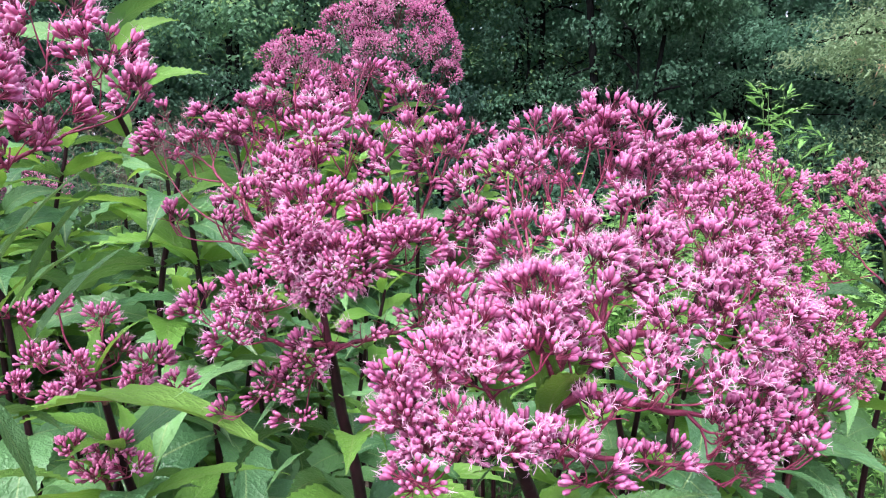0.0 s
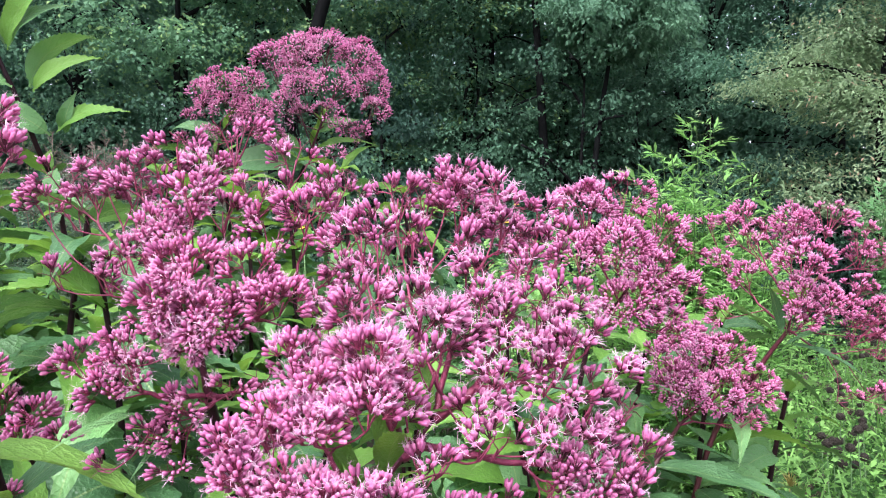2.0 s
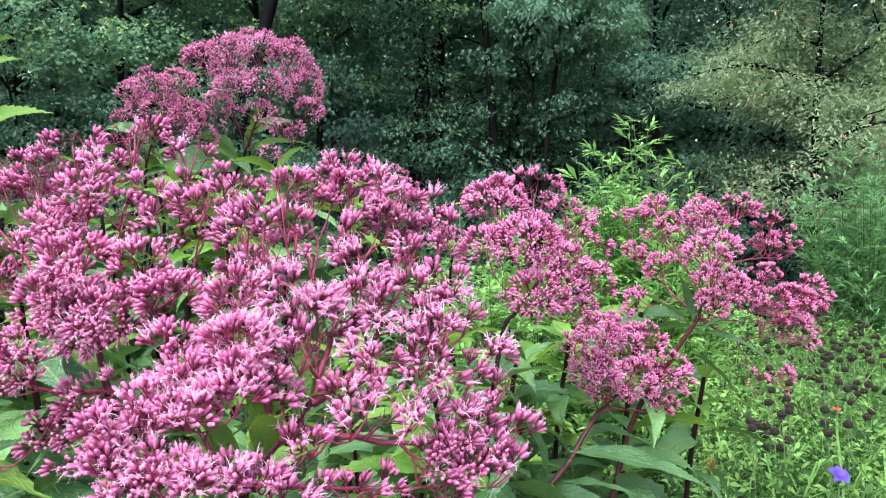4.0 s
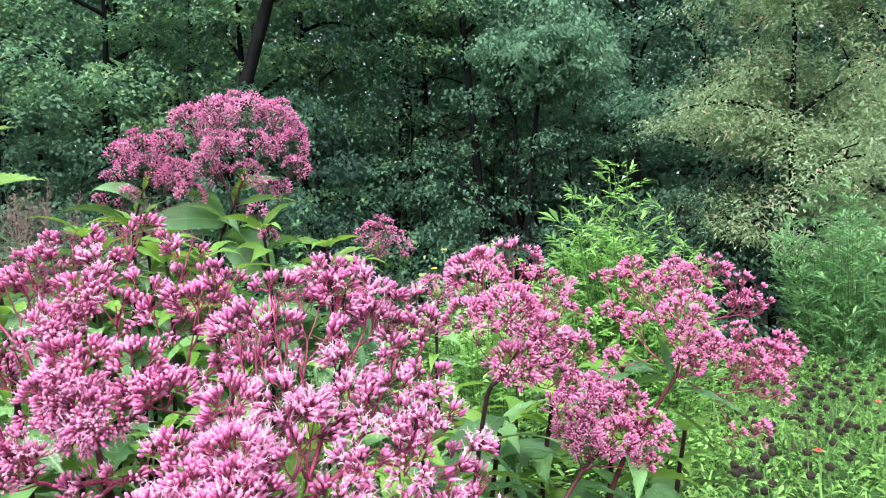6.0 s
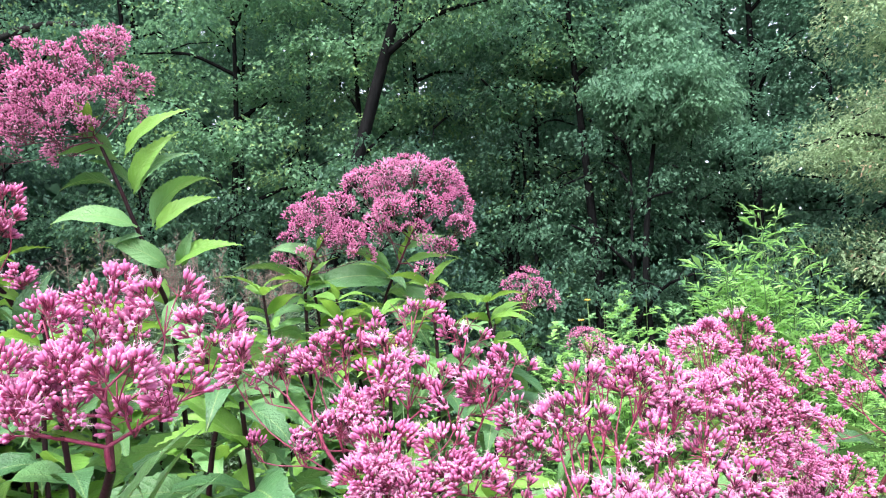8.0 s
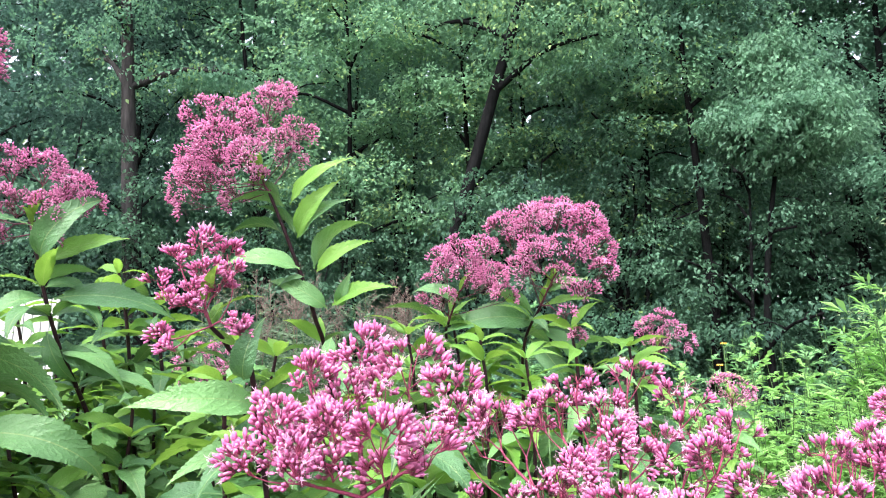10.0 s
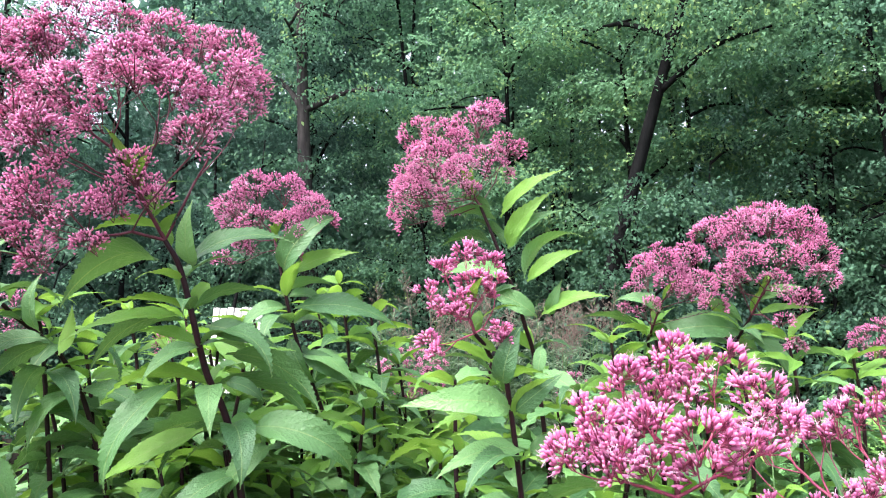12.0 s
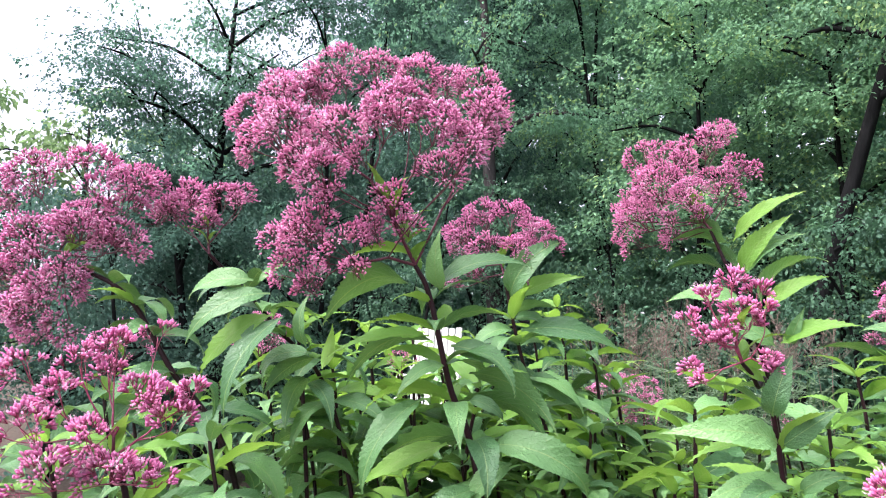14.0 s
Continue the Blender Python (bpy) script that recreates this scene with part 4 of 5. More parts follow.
def weed_stalk(points, domes, seed, leaves=(0.10, 0.19), first=0.03, gap=(0.055, 0.10), whorl=4, stem_r=0.0042, low=0.9, young=0.35, label="tall purple-stemmed weed with whorled toothed leaves and dusty pink flower domes", cluster_label="domed cluster of dusty pink florets", bracts=3, size=1.0, fine=False, hero=(), slim=1.0, plain=False, bark=None):
    """One stalk: points run from the foot of its flower cluster down to the ground."""
    rng = random.Random(seed)
    foot = Vector(points[-1])
    ob = thing("flowering_weed", foot, label, "flower", "pink flowering weeds")
    line = [Vector(p) for p in curve_through(points, 10)]
    s = Shape()
    n = len(line)
    s.tube([V3(p) - V3(foot) for p in line], [stem_r * (0.75 + 0.8 * i / n) for i in range(n)], 7)
    part("stem", s.mesh("stem", bark or M_STEM), ob, "dark purple stem" if bark is None else "dull red stem")
    if domes:
        flower_cluster(ob, foot, points[0], domes, seed + 1, stem_r * 0.8, cluster_label, size, fine)
        heart = sum((Vector(d[0]) for d in domes), Vector()) / len(domes)
        for k in range(bracts):
            p = line[0].lerp(heart, rng.uniform(-0.1, 0.75))
            w = rng.uniform(0, 6.28)
            m = frame_matrix(p - foot, (math.cos(w), math.sin(w), rng.uniform(0.7, 1.6)), (0, 0, 1), rng.uniform(0.035, 0.075))
            part("bract", rng.choice(YOUNG), ob, m=m)
    for leaf in hero:
        a, b = Vector(leaf[:3]), Vector(leaf[3:])
        me = rng.choice(YOUNG if rng.random() < young * 0.7 else LEAVES if slim == 1.0 else STRAIGHT)
        chord = CHORDS[me.name]
        long = (b - a).length
        face = (0.0, -0.15, 1.0) if slim < 1 else (0.3, -0.95, 0.6) if rng.random() < 0.72 else (-0.2, 0.5, 0.9)
        turn = frame_matrix((0, 0, 0), b - a, face) @ frame_matrix((0, 0, 0), chord, (0, 0, 1)).inverted()
        part("leaf", me, ob, m=Matrix.Translation(a - foot) @ turn @ Matrix.Rotation(rng.uniform(-0.3, 0.3), 4, "X") @ Matrix.Diagonal((1, slim * rng.uniform(0.85, 1.1) if slim < 1 else rng.uniform(0.85, 1.1), 1, 1)) @ Matrix.Scale(1.08 * long / chord.length, 4))
    walked, target, turn, i, whorls = 0.0, first, rng.uniform(0, 6.28), 0, 0
    while i < n - 1:
        seg = (line[i + 1] - line[i]).length
        while walked + seg >= target:
            p = line[i].lerp(line[i + 1], (target - walked) / seg)
            if p.z < low:
                return ob
            f = min(1.0, whorls / 4)
            L = leaves[0] + (leaves[1] - leaves[0]) * f
            count = whorl if rng.random() > 0.25 else whorl - 1
            for k in range(count):
                w = turn + 2 * math.pi * k / count + rng.uniform(-0.25, 0.25)
                up = rng.uniform(0.0, 0.6) * (1.2 - f) - 0.15 * f
                pool = YOUNG if rng.random() < young * (1.3 - f) else LOW if plain or whorls > 6 else LEAVES
                d = Vector((math.cos(w), math.sin(w), up))
                m = frame_matrix(p - foot, d, (0, 0, 1), L * rng.uniform(0.75, 1.15)) @ Matrix.Rotation(rng.uniform(-0.6, 0.6), 4, "X")
                part("leaf", rng.choice(pool), ob, m=m)
            turn += 0.8
            whorls += 1
            target += gap[0] + (gap[1] - gap[0]) * f
        walked += seg
        i += 1
    return ob


def down(top, *rest, foot=None):
    pts = [top, *rest]
    last = Vector(pts[-1])
    foot = foot or (last.x * 0.9, last.y + 0.05, 0.0)
    pts.append(tuple(last.lerp(Vector(foot), 0.5) + Vector((0, 0.01, 0))))
    pts.append(foot)
    return pts


def lobed_stalk(points, spots, seed, opened=0.1, size=0.8, fine=False, turned=True, extra=(), swell=1.16, fill=0.34, **more):
    """A stalk whose cluster is made of lobes."""
    domes = lobes(points[0], spots, opened, size, fine, turned, swell, fill)
    for also, share in extra:
        domes += lobes(points[0], also, share, size, fine, turned, swell, fill)
    return weed_stalk(points, domes, seed, size=size, fine=fine, **more)


# the two great domes close by
lobed_stalk(down((-0.085, 0.475, 1.36), (-0.08, 0.485, 1.32), (-0.06, 0.50, 1.15), foot=(-0.05, 0.62, 0)), SPOTS_D1A, 101, 0.12, 0.72, True, False, ((SPOTS_D1B, 0.15),), swell=1.28, fill=0.75, leaves=(0.12, 0.19), first=0.08, hero=HERO_D1, slim=0.62)
lobed_stalk(down((0.03, 0.322, 1.335), (0.045, 0.345, 1.28), (0.07, 0.42, 1.1), foot=(0.08, 0.62, 0)), SPOTS_D2A, 111, 0.35, 0.70, True, False, ((SPOTS_D2B, 0.7), (SPOTS_D2C, 0.25)), swell=1.28, fill=0.75, leaves=(0.11, 0.17), first=0.08, hero=HERO_D2, slim=0.62)
# lower sprays beside the first dome
lobed_stalk(down((-0.285, 0.565, 1.295), (-0.28, 0.59, 1.22), (-0.26, 0.65, 1.05), foot=(-0.2, 0.75, 0)), SPOTS_SAT, 121, 0.0, 0.78, True, False, swell=0.92, fill=0.2, first=0.05, leaves=(0.12, 0.2))
lobed_stalk(down((-0.30, 0.60, 1.205), (-0.30, 0.63, 1.15), foot=(-0.25, 0.8, 0)), SPOTS_SATD, 131, 0.0, 0.85, True, False, first=0.05)
# third dome and the lower sprays
lobed_stalk(down((0.262, 0.71, 1.375), (0.245, 0.715, 1.34), (0.22, 0.73, 1.15), foot=(0.12, 0.8, 0)), SPOTS_F3, 141, 0.12, 0.68, True, swell=1.12, fill=0.3, stem_r=0.0028, first=0.09, leaves=(0.12, 0.18))
lobed_stalk(down((0.405, 0.87, 1.215), (0.36, 0.84, 1.17), (0.28, 0.80, 1.05), foot=(0.1, 0.78, 0)), SPOTS_F4, 151, 0.05, 0.68, True, swell=1.12, fill=0.3, bark=M_STEM_RED, stem_r=0.0034, hero=HERO_F4, slim=0.75, first=0.14, leaves=(0.10, 0.15))
lobed_stalk(down((0.535, 0.842, 1.34), (0.502, 0.87, 1.271), (0.44, 0.90, 1.12), foot=(0.2, 0.85, 0)), SPOTS_F5A, 161, 0.1, 0.66, True, swell=1.12, fill=0.3, bark=M_STEM_RED, stem_r=0.0034, extra=((SPOTS_F5B, 0.1), (SPOTS_F5C, 0.0)), hero=HERO_F5, slim=0.75, first=0.14, gap=(0.05, 0.09), leaves=(0.12, 0.19))
# the twin cluster behind
lobed_stalk(down((-0.146, 1.544, 1.655), (-0.191, 1.604, 1.559), (-0.2, 1.62, 1.35), foot=(-0.25, 1.5, 0)), SPOTS_BK, 171, 0.25, 0.8, hero=HERO_BK, first=0.05, gap=(0.05, 0.08), leaves=(0.12, 0.19), bracts=7)
lobed_stalk(down((-0.365, 1.571, 1.625), (-0.375, 1.6, 1.52), foot=(-0.3, 1.5, 0)), SPOTS_BKL, 181, 0.1, 0.8, first=0.03, leaves=(0.12, 0.18), bracts=5)
weed_stalk(down((0.17, 2.11, 1.51), (0.09, 2.115, 1.45), foot=(-0.05, 2.0, 0)), [((0.205, 2.109, 1.575), 0.085, 0.9, (0.3, 0, 1), 60, 0.1)], 191, size=0.85, first=0.04)
weed_stalk(down((0.345, 1.93, 1.38), (0.34, 1.95, 1.3), foot=(0.3, 1.9, 0)), [((0.345, 1.912, 1.42), 0.065, 0.75, (0.3, 0, 1), 36, 0.1)], 195, size=0.85, first=0.04)
# near cluster that fills the lower middle later on
lobed_stalk(down((-0.26, 0.385, 1.455), (-0.29, 0.42, 1.39), (-0.34, 0.48, 1.2), foot=(-0.3, 0.66, 0)), SPOTS_NC, 201, 0.08, 0.82, True, False, swell=0.96, fill=0.4, hero=HERO_NCL, slim=0.62, first=0.17, leaves=(0.08, 0.12))
# the tall slender one and the small one before it
lobed_stalk(down((-0.665, 1.204, 1.88), (-0.631, 1.229, 1.776), (-0.595, 1.267, 1.64), (-0.58, 1.337, 1.465), foot=(-0.5, 1.45, 0)), SPOTS_TALL, 211, 0.2, 0.8, hero=HERO_TALL, first=0.33, gap=(0.062, 0.09), leaves=(0.11, 0.16), bracts=6, young=0.6)
lobed_stalk(down((-0.489, 0.612, 1.60), (-0.479, 0.636, 1.575), (-0.469, 0.692, 1.50), foot=(-0.4, 0.9, 0)), SPOTS_P4, 221, 0.0, 0.8, True, False, ((SPOTS_P4B, 0.0),), swell=1.0, fill=0.2, hero=HERO_P4, first=0.16, leaves=(0.10, 0.16), stem_r=0.003, young=0.7, whorl=3)
lobed_stalk(down((-1.047, 1.038, 1.79), (-1.019, 1.072, 1.611), (-0.972, 1.176, 1.326), foot=(-0.8, 1.35, 0)), SPOTS_Q, 231, 0.08, 0.8, hero=HERO_Q, first=0.10, leaves=(0.12, 0.18))
# the largest cluster
lobed_stalk(down((-1.017, 0.688, 1.757), (-1.001, 0.71, 1.706), (-0.985, 0.752, 1.562), (-0.957, 0.812, 1.377), foot=(-0.85, 0.95, 0)), SPOTS_BIGA, 241, 0.45, 0.92, swell=1.42, extra=((SPOTS_BIGB, 0.1), (SPOTS_BIGC, 0.3)), hero=HERO_BIG, first=0.07, gap=(0.05, 0.08), leaves=(0.12, 0.20), stem_r=0.0052, bracts=18, whorl=4, young=0.22)
# the wide cluster and its neighbour
lobed_stalk(down((-1.60, 0.40, 1.76), (-1.516, 0.475, 1.707), (-1.459, 0.543, 1.577), (-1.375, 0.649, 1.358), foot=(-1.2, 0.85, 0)), SPOTS_LEFT, 251, 0.3, 1.05, swell=1.38, hero=HERO_LEFT, first=0.10, leaves=(0.12, 0.17), stem_r=0.005)
lobed_stalk(down((-1.425, 0.582, 1.79), (-1.377, 0.704, 1.67), (-1.319, 0.851, 1.463), foot=(-1.1, 1.0, 0)), SPOTS_LB2, 261, 0.2, 1.0, first=0.10, leaves=(0.11, 0.16))
lobed_stalk(down((-1.123, 0.246, 1.44), (-1.11, 0.27, 1.38), foot=(-1.0, 0.5, 0)), SPOTS_M, 271, 0.03, 0.92, True, False, fill=0.25, swell=1.05, first=0.08)
# farther small clusters among the leaves
for k, (c, r, n) in enumerate((((-1.088, 1.813, 1.50), 0.12, 70), ((-0.66, 2.05, 1.46), 0.06, 24), ((-1.80, 1.05, 1.66), 0.09, 44), ((-1.28, 1.0, 1.60), 0.03, 8), ((-0.93, 1.55, 1.50), 0.05, 18), ((-1.95, 0.75, 1.62), 0.08, 34))):
    c = Vector(c)
    weed_stalk(down(c - Vector((0, 0, r * 0.8)), c + Vector((0.02, 0.05, -0.25)), foot=(c.x * 0.9, c.y + 0.1, 0)), [(c, r, 0.75, (0, -0.1, 1), n, 0.1)], 300 + 10 * k, size=0.85, first=0.05)
# leafy shoots without flowers
for k, (x, y, z) in enumerate(((-1.07, 1.34, 1.75), (-0.98, 1.33, 1.67), (-1.19, 1.44, 1.71), (-1.27, 1.28, 1.67), (-1.39, 1.18, 1.67), (-1.41, 1.03, 1.67), (-1.38, 0.77, 1.69), (-0.97, 1.45, 1.59), (-1.4, 0.9, 1.62))):
    weed_stalk(down((x, y, z), (x + 0.02, y + 0.02, z - 0.2), foot=(x * 0.93, y + 0.12, 0)), [], 440 + k, first=0.005, gap=(0.035, 0.08), leaves=(0.10, 0.18), low=1.2, young=0.8, label="leafy purple-stemmed weed shoot with whorls of toothed leaves")
for k, (x, y, z) in enumerate(((-0.45, 1.50, 1.60), (-0.28, 1.46, 1.58), (-0.08, 1.50, 1.60), (0.05, 1.58, 1.56), (-0.36, 1.62, 1.62), (-0.18, 1.40, 1.54))):
    weed_stalk(down((x, y, z), (x + 0.01, y + 0.02, z - 0.2), foot=(x - 0.05, y + 0.1, 0)), [], 450 + k, first=0.005, gap=(0.045, 0.08), leaves=(0.11, 0.19), low=1.25, young=0.75, label="leafy purple-stemmed weed shoot with whorls of toothed leaves")
for k, (x, y, z) in enumerate(((-1.46, 0.34, 1.46), (-1.36, 0.42, 1.44), (-1.30, 0.52, 1.46), (-1.52, 0.46, 1.52), (-1.20, 0.46, 1.36), (-1.70, 0.22, 1.48), (-1.85, 0.12, 1.44), (-2.00, 0.30, 1.50), (-1.66, 0.36, 1.40))):
    weed_stalk(down((x, y, z), (x + 0.02, y + 0.03, z - 0.2), foot=(x * 0.9, y + 0.12, 0)), [], 460 + k, first=0.005, gap=(0.045, 0.08), leaves=(0.12, 0.19), low=0.95, young=0.4, label="leafy purple-stemmed weed shoot with whorls of toothed leaves")
for k, (x, y, z) in enumerate(((0.30, 0.90, 1.28), (0.40, 0.98, 1.30), (0.52, 1.00, 1.33), (0.60, 0.96, 1.24), (0.22, 0.82, 1.22))):
    weed_stalk(down((x, y, z), (x - 0.02, y + 0.03, z - 0.2), foot=(x * 0.8, y + 0.05, 0)), [], 470 + k, first=0.01, gap=(0.045, 0.07), leaves=(0.09, 0.13), low=0.95, young=0.4, plain=True, label="leafy purple-stemmed weed shoot with whorls of toothed leaves")
fill = random.Random(77)
for k in range(90):
    x, y = fill.uniform(-1.95, -0.25), fill.uniform(0.75, 1.9)
    if k >= 64:
        x, y = fill.uniform(-1.6, -0.7), fill.uniform(0.95, 1.55)
    elif k >= 46:
        x, y = fill.uniform(-0.45, 0.35), fill.uniform(0.75, 1.35)
    z = fill.uniform(1.30, 1.58) if k < 46 else fill.uniform(1.1, 1.33)
    if k >= 64:
        z = fill.uniform(1.40, 1.60) - (0.4 if x > -1.15 else 0.1) * (x + 1.15)
    weed_stalk(down((x, y, z), (x + fill.uniform(-0.05, 0.05), y + 0.03, z - 0.25), foot=(x * 0.92, y + 0.1, 0)), [], 500 + k, first=0.01, gap=(0.05, 0.09), leaves=(0.12, 0.21), low=1.0, young=0.5, plain=True,
               label="leafy purple-stemmed weed shoot with whorls of toothed leaves")


# ---- ground ----
def ground():
    xs = np.concatenate([np.linspace(-400, -14, 8), np.linspace(-12, 12, 60), np.linspace(14, 400, 8)])
    ys = np.concatenate([np.linspace(-400, -10, 8), np.linspace(-8, 22, 70), np.linspace(25, 600, 8)])
    verts = [(x, y, 0.03 * noise.noise((x * 0.5, y * 0.5, 0.0)) * min(1, 30 / (1 + abs(x) + abs(y)))) for y in ys for x in xs]
    n = len(xs)
    quads = [(j * n + i, j * n + i + 1, (j + 1) * n + i + 1, (j + 1) * n + i) for j in range(len(ys) - 1) for i in range(n - 1)]
    me = array_mesh("ground", verts, quads, M_SOIL)
    return tagged(new("ground", me), "dark garden soil under the plants and woods", "ground", kind="structure")


ground()


# ---- woods ----
def tree(name, base, height, lean, crown_low, crown_r, sprays, per_spray, leaf, mat, bark, seed, label, trunk_r=0.16, limbs=13, spray_r=0.5, category="tree", shape=1.0, narrow=0.68, tilt=0.5, droop=0.85, far_side=0.7):
    """A tapered trunk with limbs, and a crown of leaf sprays with gaps between them."""
    rng = np.random.default_rng(seed)
    base = V3(base)
    ob = thing(name, base, label, category)
    top = V3((lean[0], lean[1], height))
    line = [V3((lean[0] * t ** 1.4 + 0.12 * math.sin(5 * t + seed), lean[1] * t ** 1.4 + 0.1 * math.cos(4 * t + seed), height * t)) for t in np.linspace(0, 0.92, 14)]
    s = Shape()
    s.tube(line, [trunk_r * (1.25 if i == 0 else 1.0) * (1 - 0.82 * i / 13) for i in range(14)], 9)
    ends = []
    for k in range(limbs):
        t = crown_low / height + (0.9 - crown_low / height) * (k + 0.5) / limbs
        i = min(12, int(t / 0.92 * 13))
        p = line[i]
        w = k * 2.4 + rng.uniform(-0.4, 0.4)
        reach = crown_r * rng.uniform(0.55, 0.95) * (1 - 0.45 * (k / limbs) * shape)
        e = p + V3((math.cos(w) * reach, math.sin(w) * reach, rng.uniform(0.1, 0.7) * reach))
        pts = curve_through([p, (p + e) / 2 + V3((0, 0, 0.12 * reach)), e], 4)
        r0 = trunk_r * (1 - 0.8 * t) * 0.5 + 0.012
        s.tube(pts, list(np.linspace(r0, 0.012, len(pts))), 5)
        ends.append((p, e))
        for j in range(2):
            a = pts[4 + 2 * j]
            b = a + V3((rng.uniform(-1, 1), rng.uniform(-1, 1), rng.uniform(-0.1, 0.6))) * reach * 0.45
            s.tube([a, (a + b) / 2 + V3((0, 0, 0.05)), b], [r0 * 0.45, r0 * 0.3, 0.006], 4)
            ends.append((a, b))
    part("trunk", s.mesh("trunk", bark), ob, "rough-barked trunk with spreading limbs")
    cen = []
    for k in range(sprays):
        z = crown_low + (height * 1.02 - crown_low) * rng.random() ** 1.25
        f = (z - crown_low) / (height - crown_low)
        rad = crown_r * (1 - 0.6 * f ** 2 * shape) * math.sqrt(rng.uniform(0.12, 1.0)) * (0.75 + 0.3 * math.sin(3 * z + seed))
        w = rng.uniform(0, 2 * math.pi)
        if math.sin(w) > 0.3 and rng.random() < far_side:
            w = -w
        t = min(1.0, z / height)
        if k % 4:
            a, b = ends[int(rng.integers(len(ends)))]
            u = rng.uniform(0.3, 1.12)
            cen.append(tuple(a + (b - a) * u + rng.normal(0, 0.10 * crown_r, 3) * V3((1, 1, 0.55))))
        else:
            cen.append((lean[0] * t ** 1.4 + rad * math.cos(w), lean[1] * t ** 1.4 + rad * math.sin(w), z))
    cen = np.array(cen)
    # leaves in tufts on each spray
    tufts = max(1, per_spray // 7)
    n = len(cen) * tufts
    ang = rng.uniform(0, 2 * np.pi, n)
    rr = np.sqrt(rng.random(n)) * np.repeat(spray_r * rng.uniform(0.55, 1.25, len(cen)), tufts)
    out = np.stack([np.cos(ang), np.sin(ang), np.zeros(n)], axis=1)
    pos = np.repeat(cen, tufts, axis=0) + out * rr[:, None] + np.stack([np.zeros(n), np.zeros(n), -0.38 * rr ** 1.5 + rng.normal(0, 0.05, n)], axis=1)
    n *= 7
    pos = np.repeat(pos, 7, axis=0) + rng.normal(0, 1, (n, 3)) * leaf * np.array([0.95, 0.95, 0.55])
    out = rows_unit(np.repeat(out, 7, axis=0) + rng.normal(0, 0.7, (n, 3)) * np.array([1, 1, 0.3]))
    pos[:, 2] = np.maximum(pos[:, 2], 0.05)
    v, q = leaf_cloud(rng, pos, out, leaf, leaf * narrow, tilt, droop)
    part("crown", array_mesh("crown", v, q, mat), ob, "layered sprays of leaves", kind="stuff")
    return ob


MAPLE = "woodland tree with layered dark green leaves at the garden's edge"
wood = random.Random(5)
# a front row along an arc round the garden, then two deeper ones
for row, (dist, step, spr, per, size) in enumerate(((11.2, 10.0, 84, 250, 0.064), (13.6, 9.5, 70, 80, 0.10), (16.5, 9.0, 80, 44, 0.18), (21.0, 8.0, 70, 32, 0.34))):
    az = -64 + 4 * row
    while az < 50:
        a = radians(az + wood.uniform(-2, 2))
        d = dist + wood.uniform(-0.7, 0.7)
        h = wood.uniform(9.5, 12.0) + row * 1.5
        if az < -43:
            h = wood.uniform(6.4, 7.4) + 0.4 * row
        if az < -55:
            h = wood.uniform(3.8, 4.6) + 0.4 * row
        low = wood.uniform(0.3, 0.9)
        if row == 0 and 9 < az < 24:
            low, d = 4.0, d + 0.8
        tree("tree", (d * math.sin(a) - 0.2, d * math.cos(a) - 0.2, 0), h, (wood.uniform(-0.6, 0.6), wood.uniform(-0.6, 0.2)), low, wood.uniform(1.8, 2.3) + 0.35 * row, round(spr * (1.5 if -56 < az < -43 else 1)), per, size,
             (M_WOODS if wood.random() < 0.4 and row == 0 else M_WOODS_DARK) if az > -24 else M_WOODS_BLUE, M_BARK_SHADED, 900 + int(az * 7) + row * 1000, MAPLE, trunk_r=wood.uniform(0.045, 0.085), spray_r=0.86 if row == 0 else 0.55 + 0.2 * row, tilt=0.34, limbs=13 if row < 1 else 7, droop=0.5 if row == 0 else 0.85)
        az += step * wood.uniform(0.85, 1.1)
# trunks that stand out before the woods
tree("tree", (-4.55, 7.45, 0), 9.5, (-1.1, 0), 4.6, 1.5, 80, 110, 0.055, M_WOODS, M_BARK, 41, "tall grey-trunked tree standing before the woods", trunk_r=0.14, limbs=8)
tree("tree", (-1.9, 7.9, 0), 9.0, (3.15, 0.1), 4.7, 1.9, 120, 160, 0.055, M_MAPLE, M_BARK_SHADED, 44, "leaning tree among the woods, its trunk darkened for shade", trunk_r=0.115, limbs=8)
tree("tree", (1.62, 8.5, 0), 8.6, (0.1, 0.1), 4.6, 1.5, 100, 130, 0.058, M_WOODS_DARK, M_BARK_SHADED, 45, "tree in the woods, its trunk darkened for shade", trunk_r=0.07, limbs=8)
# lighter maples that lean out of the edge
for k, (x, y, h, low, r) in enumerate(((-2.9, 9.0, 8.2, 2.7, 1.7), (1.0, 9.4, 8.6, 3.3, 1.5), (-1.2, 9.3, 8.4, 3.6, 1.3))):
    tree("tree", (x, y, 0), h, (0.3, -0.5), low, r, 95, 150, 0.066, M_MAPLE, M_BARK_SHADED, 1400 + k, "light green maple leaning out of the edge of the woods", trunk_r=0.06, limbs=10, spray_r=0.62, tilt=0.34, droop=0.5)
for k, (x, y, h, r) in enumerate(((0.75, 9.1, 7.6, 1.5), (-0.55, 9.3, 8.0, 1.4))):
    tree("tree", (x, y, 0), h, (0.2, -0.4), 0.7, r, 70, 220, 0.062, M_WOODS, M_BARK_SHADED, 1500 + k, MAPLE, trunk_r=0.06, limbs=14, spray_r=0.66, tilt=0.34, droop=0.5)
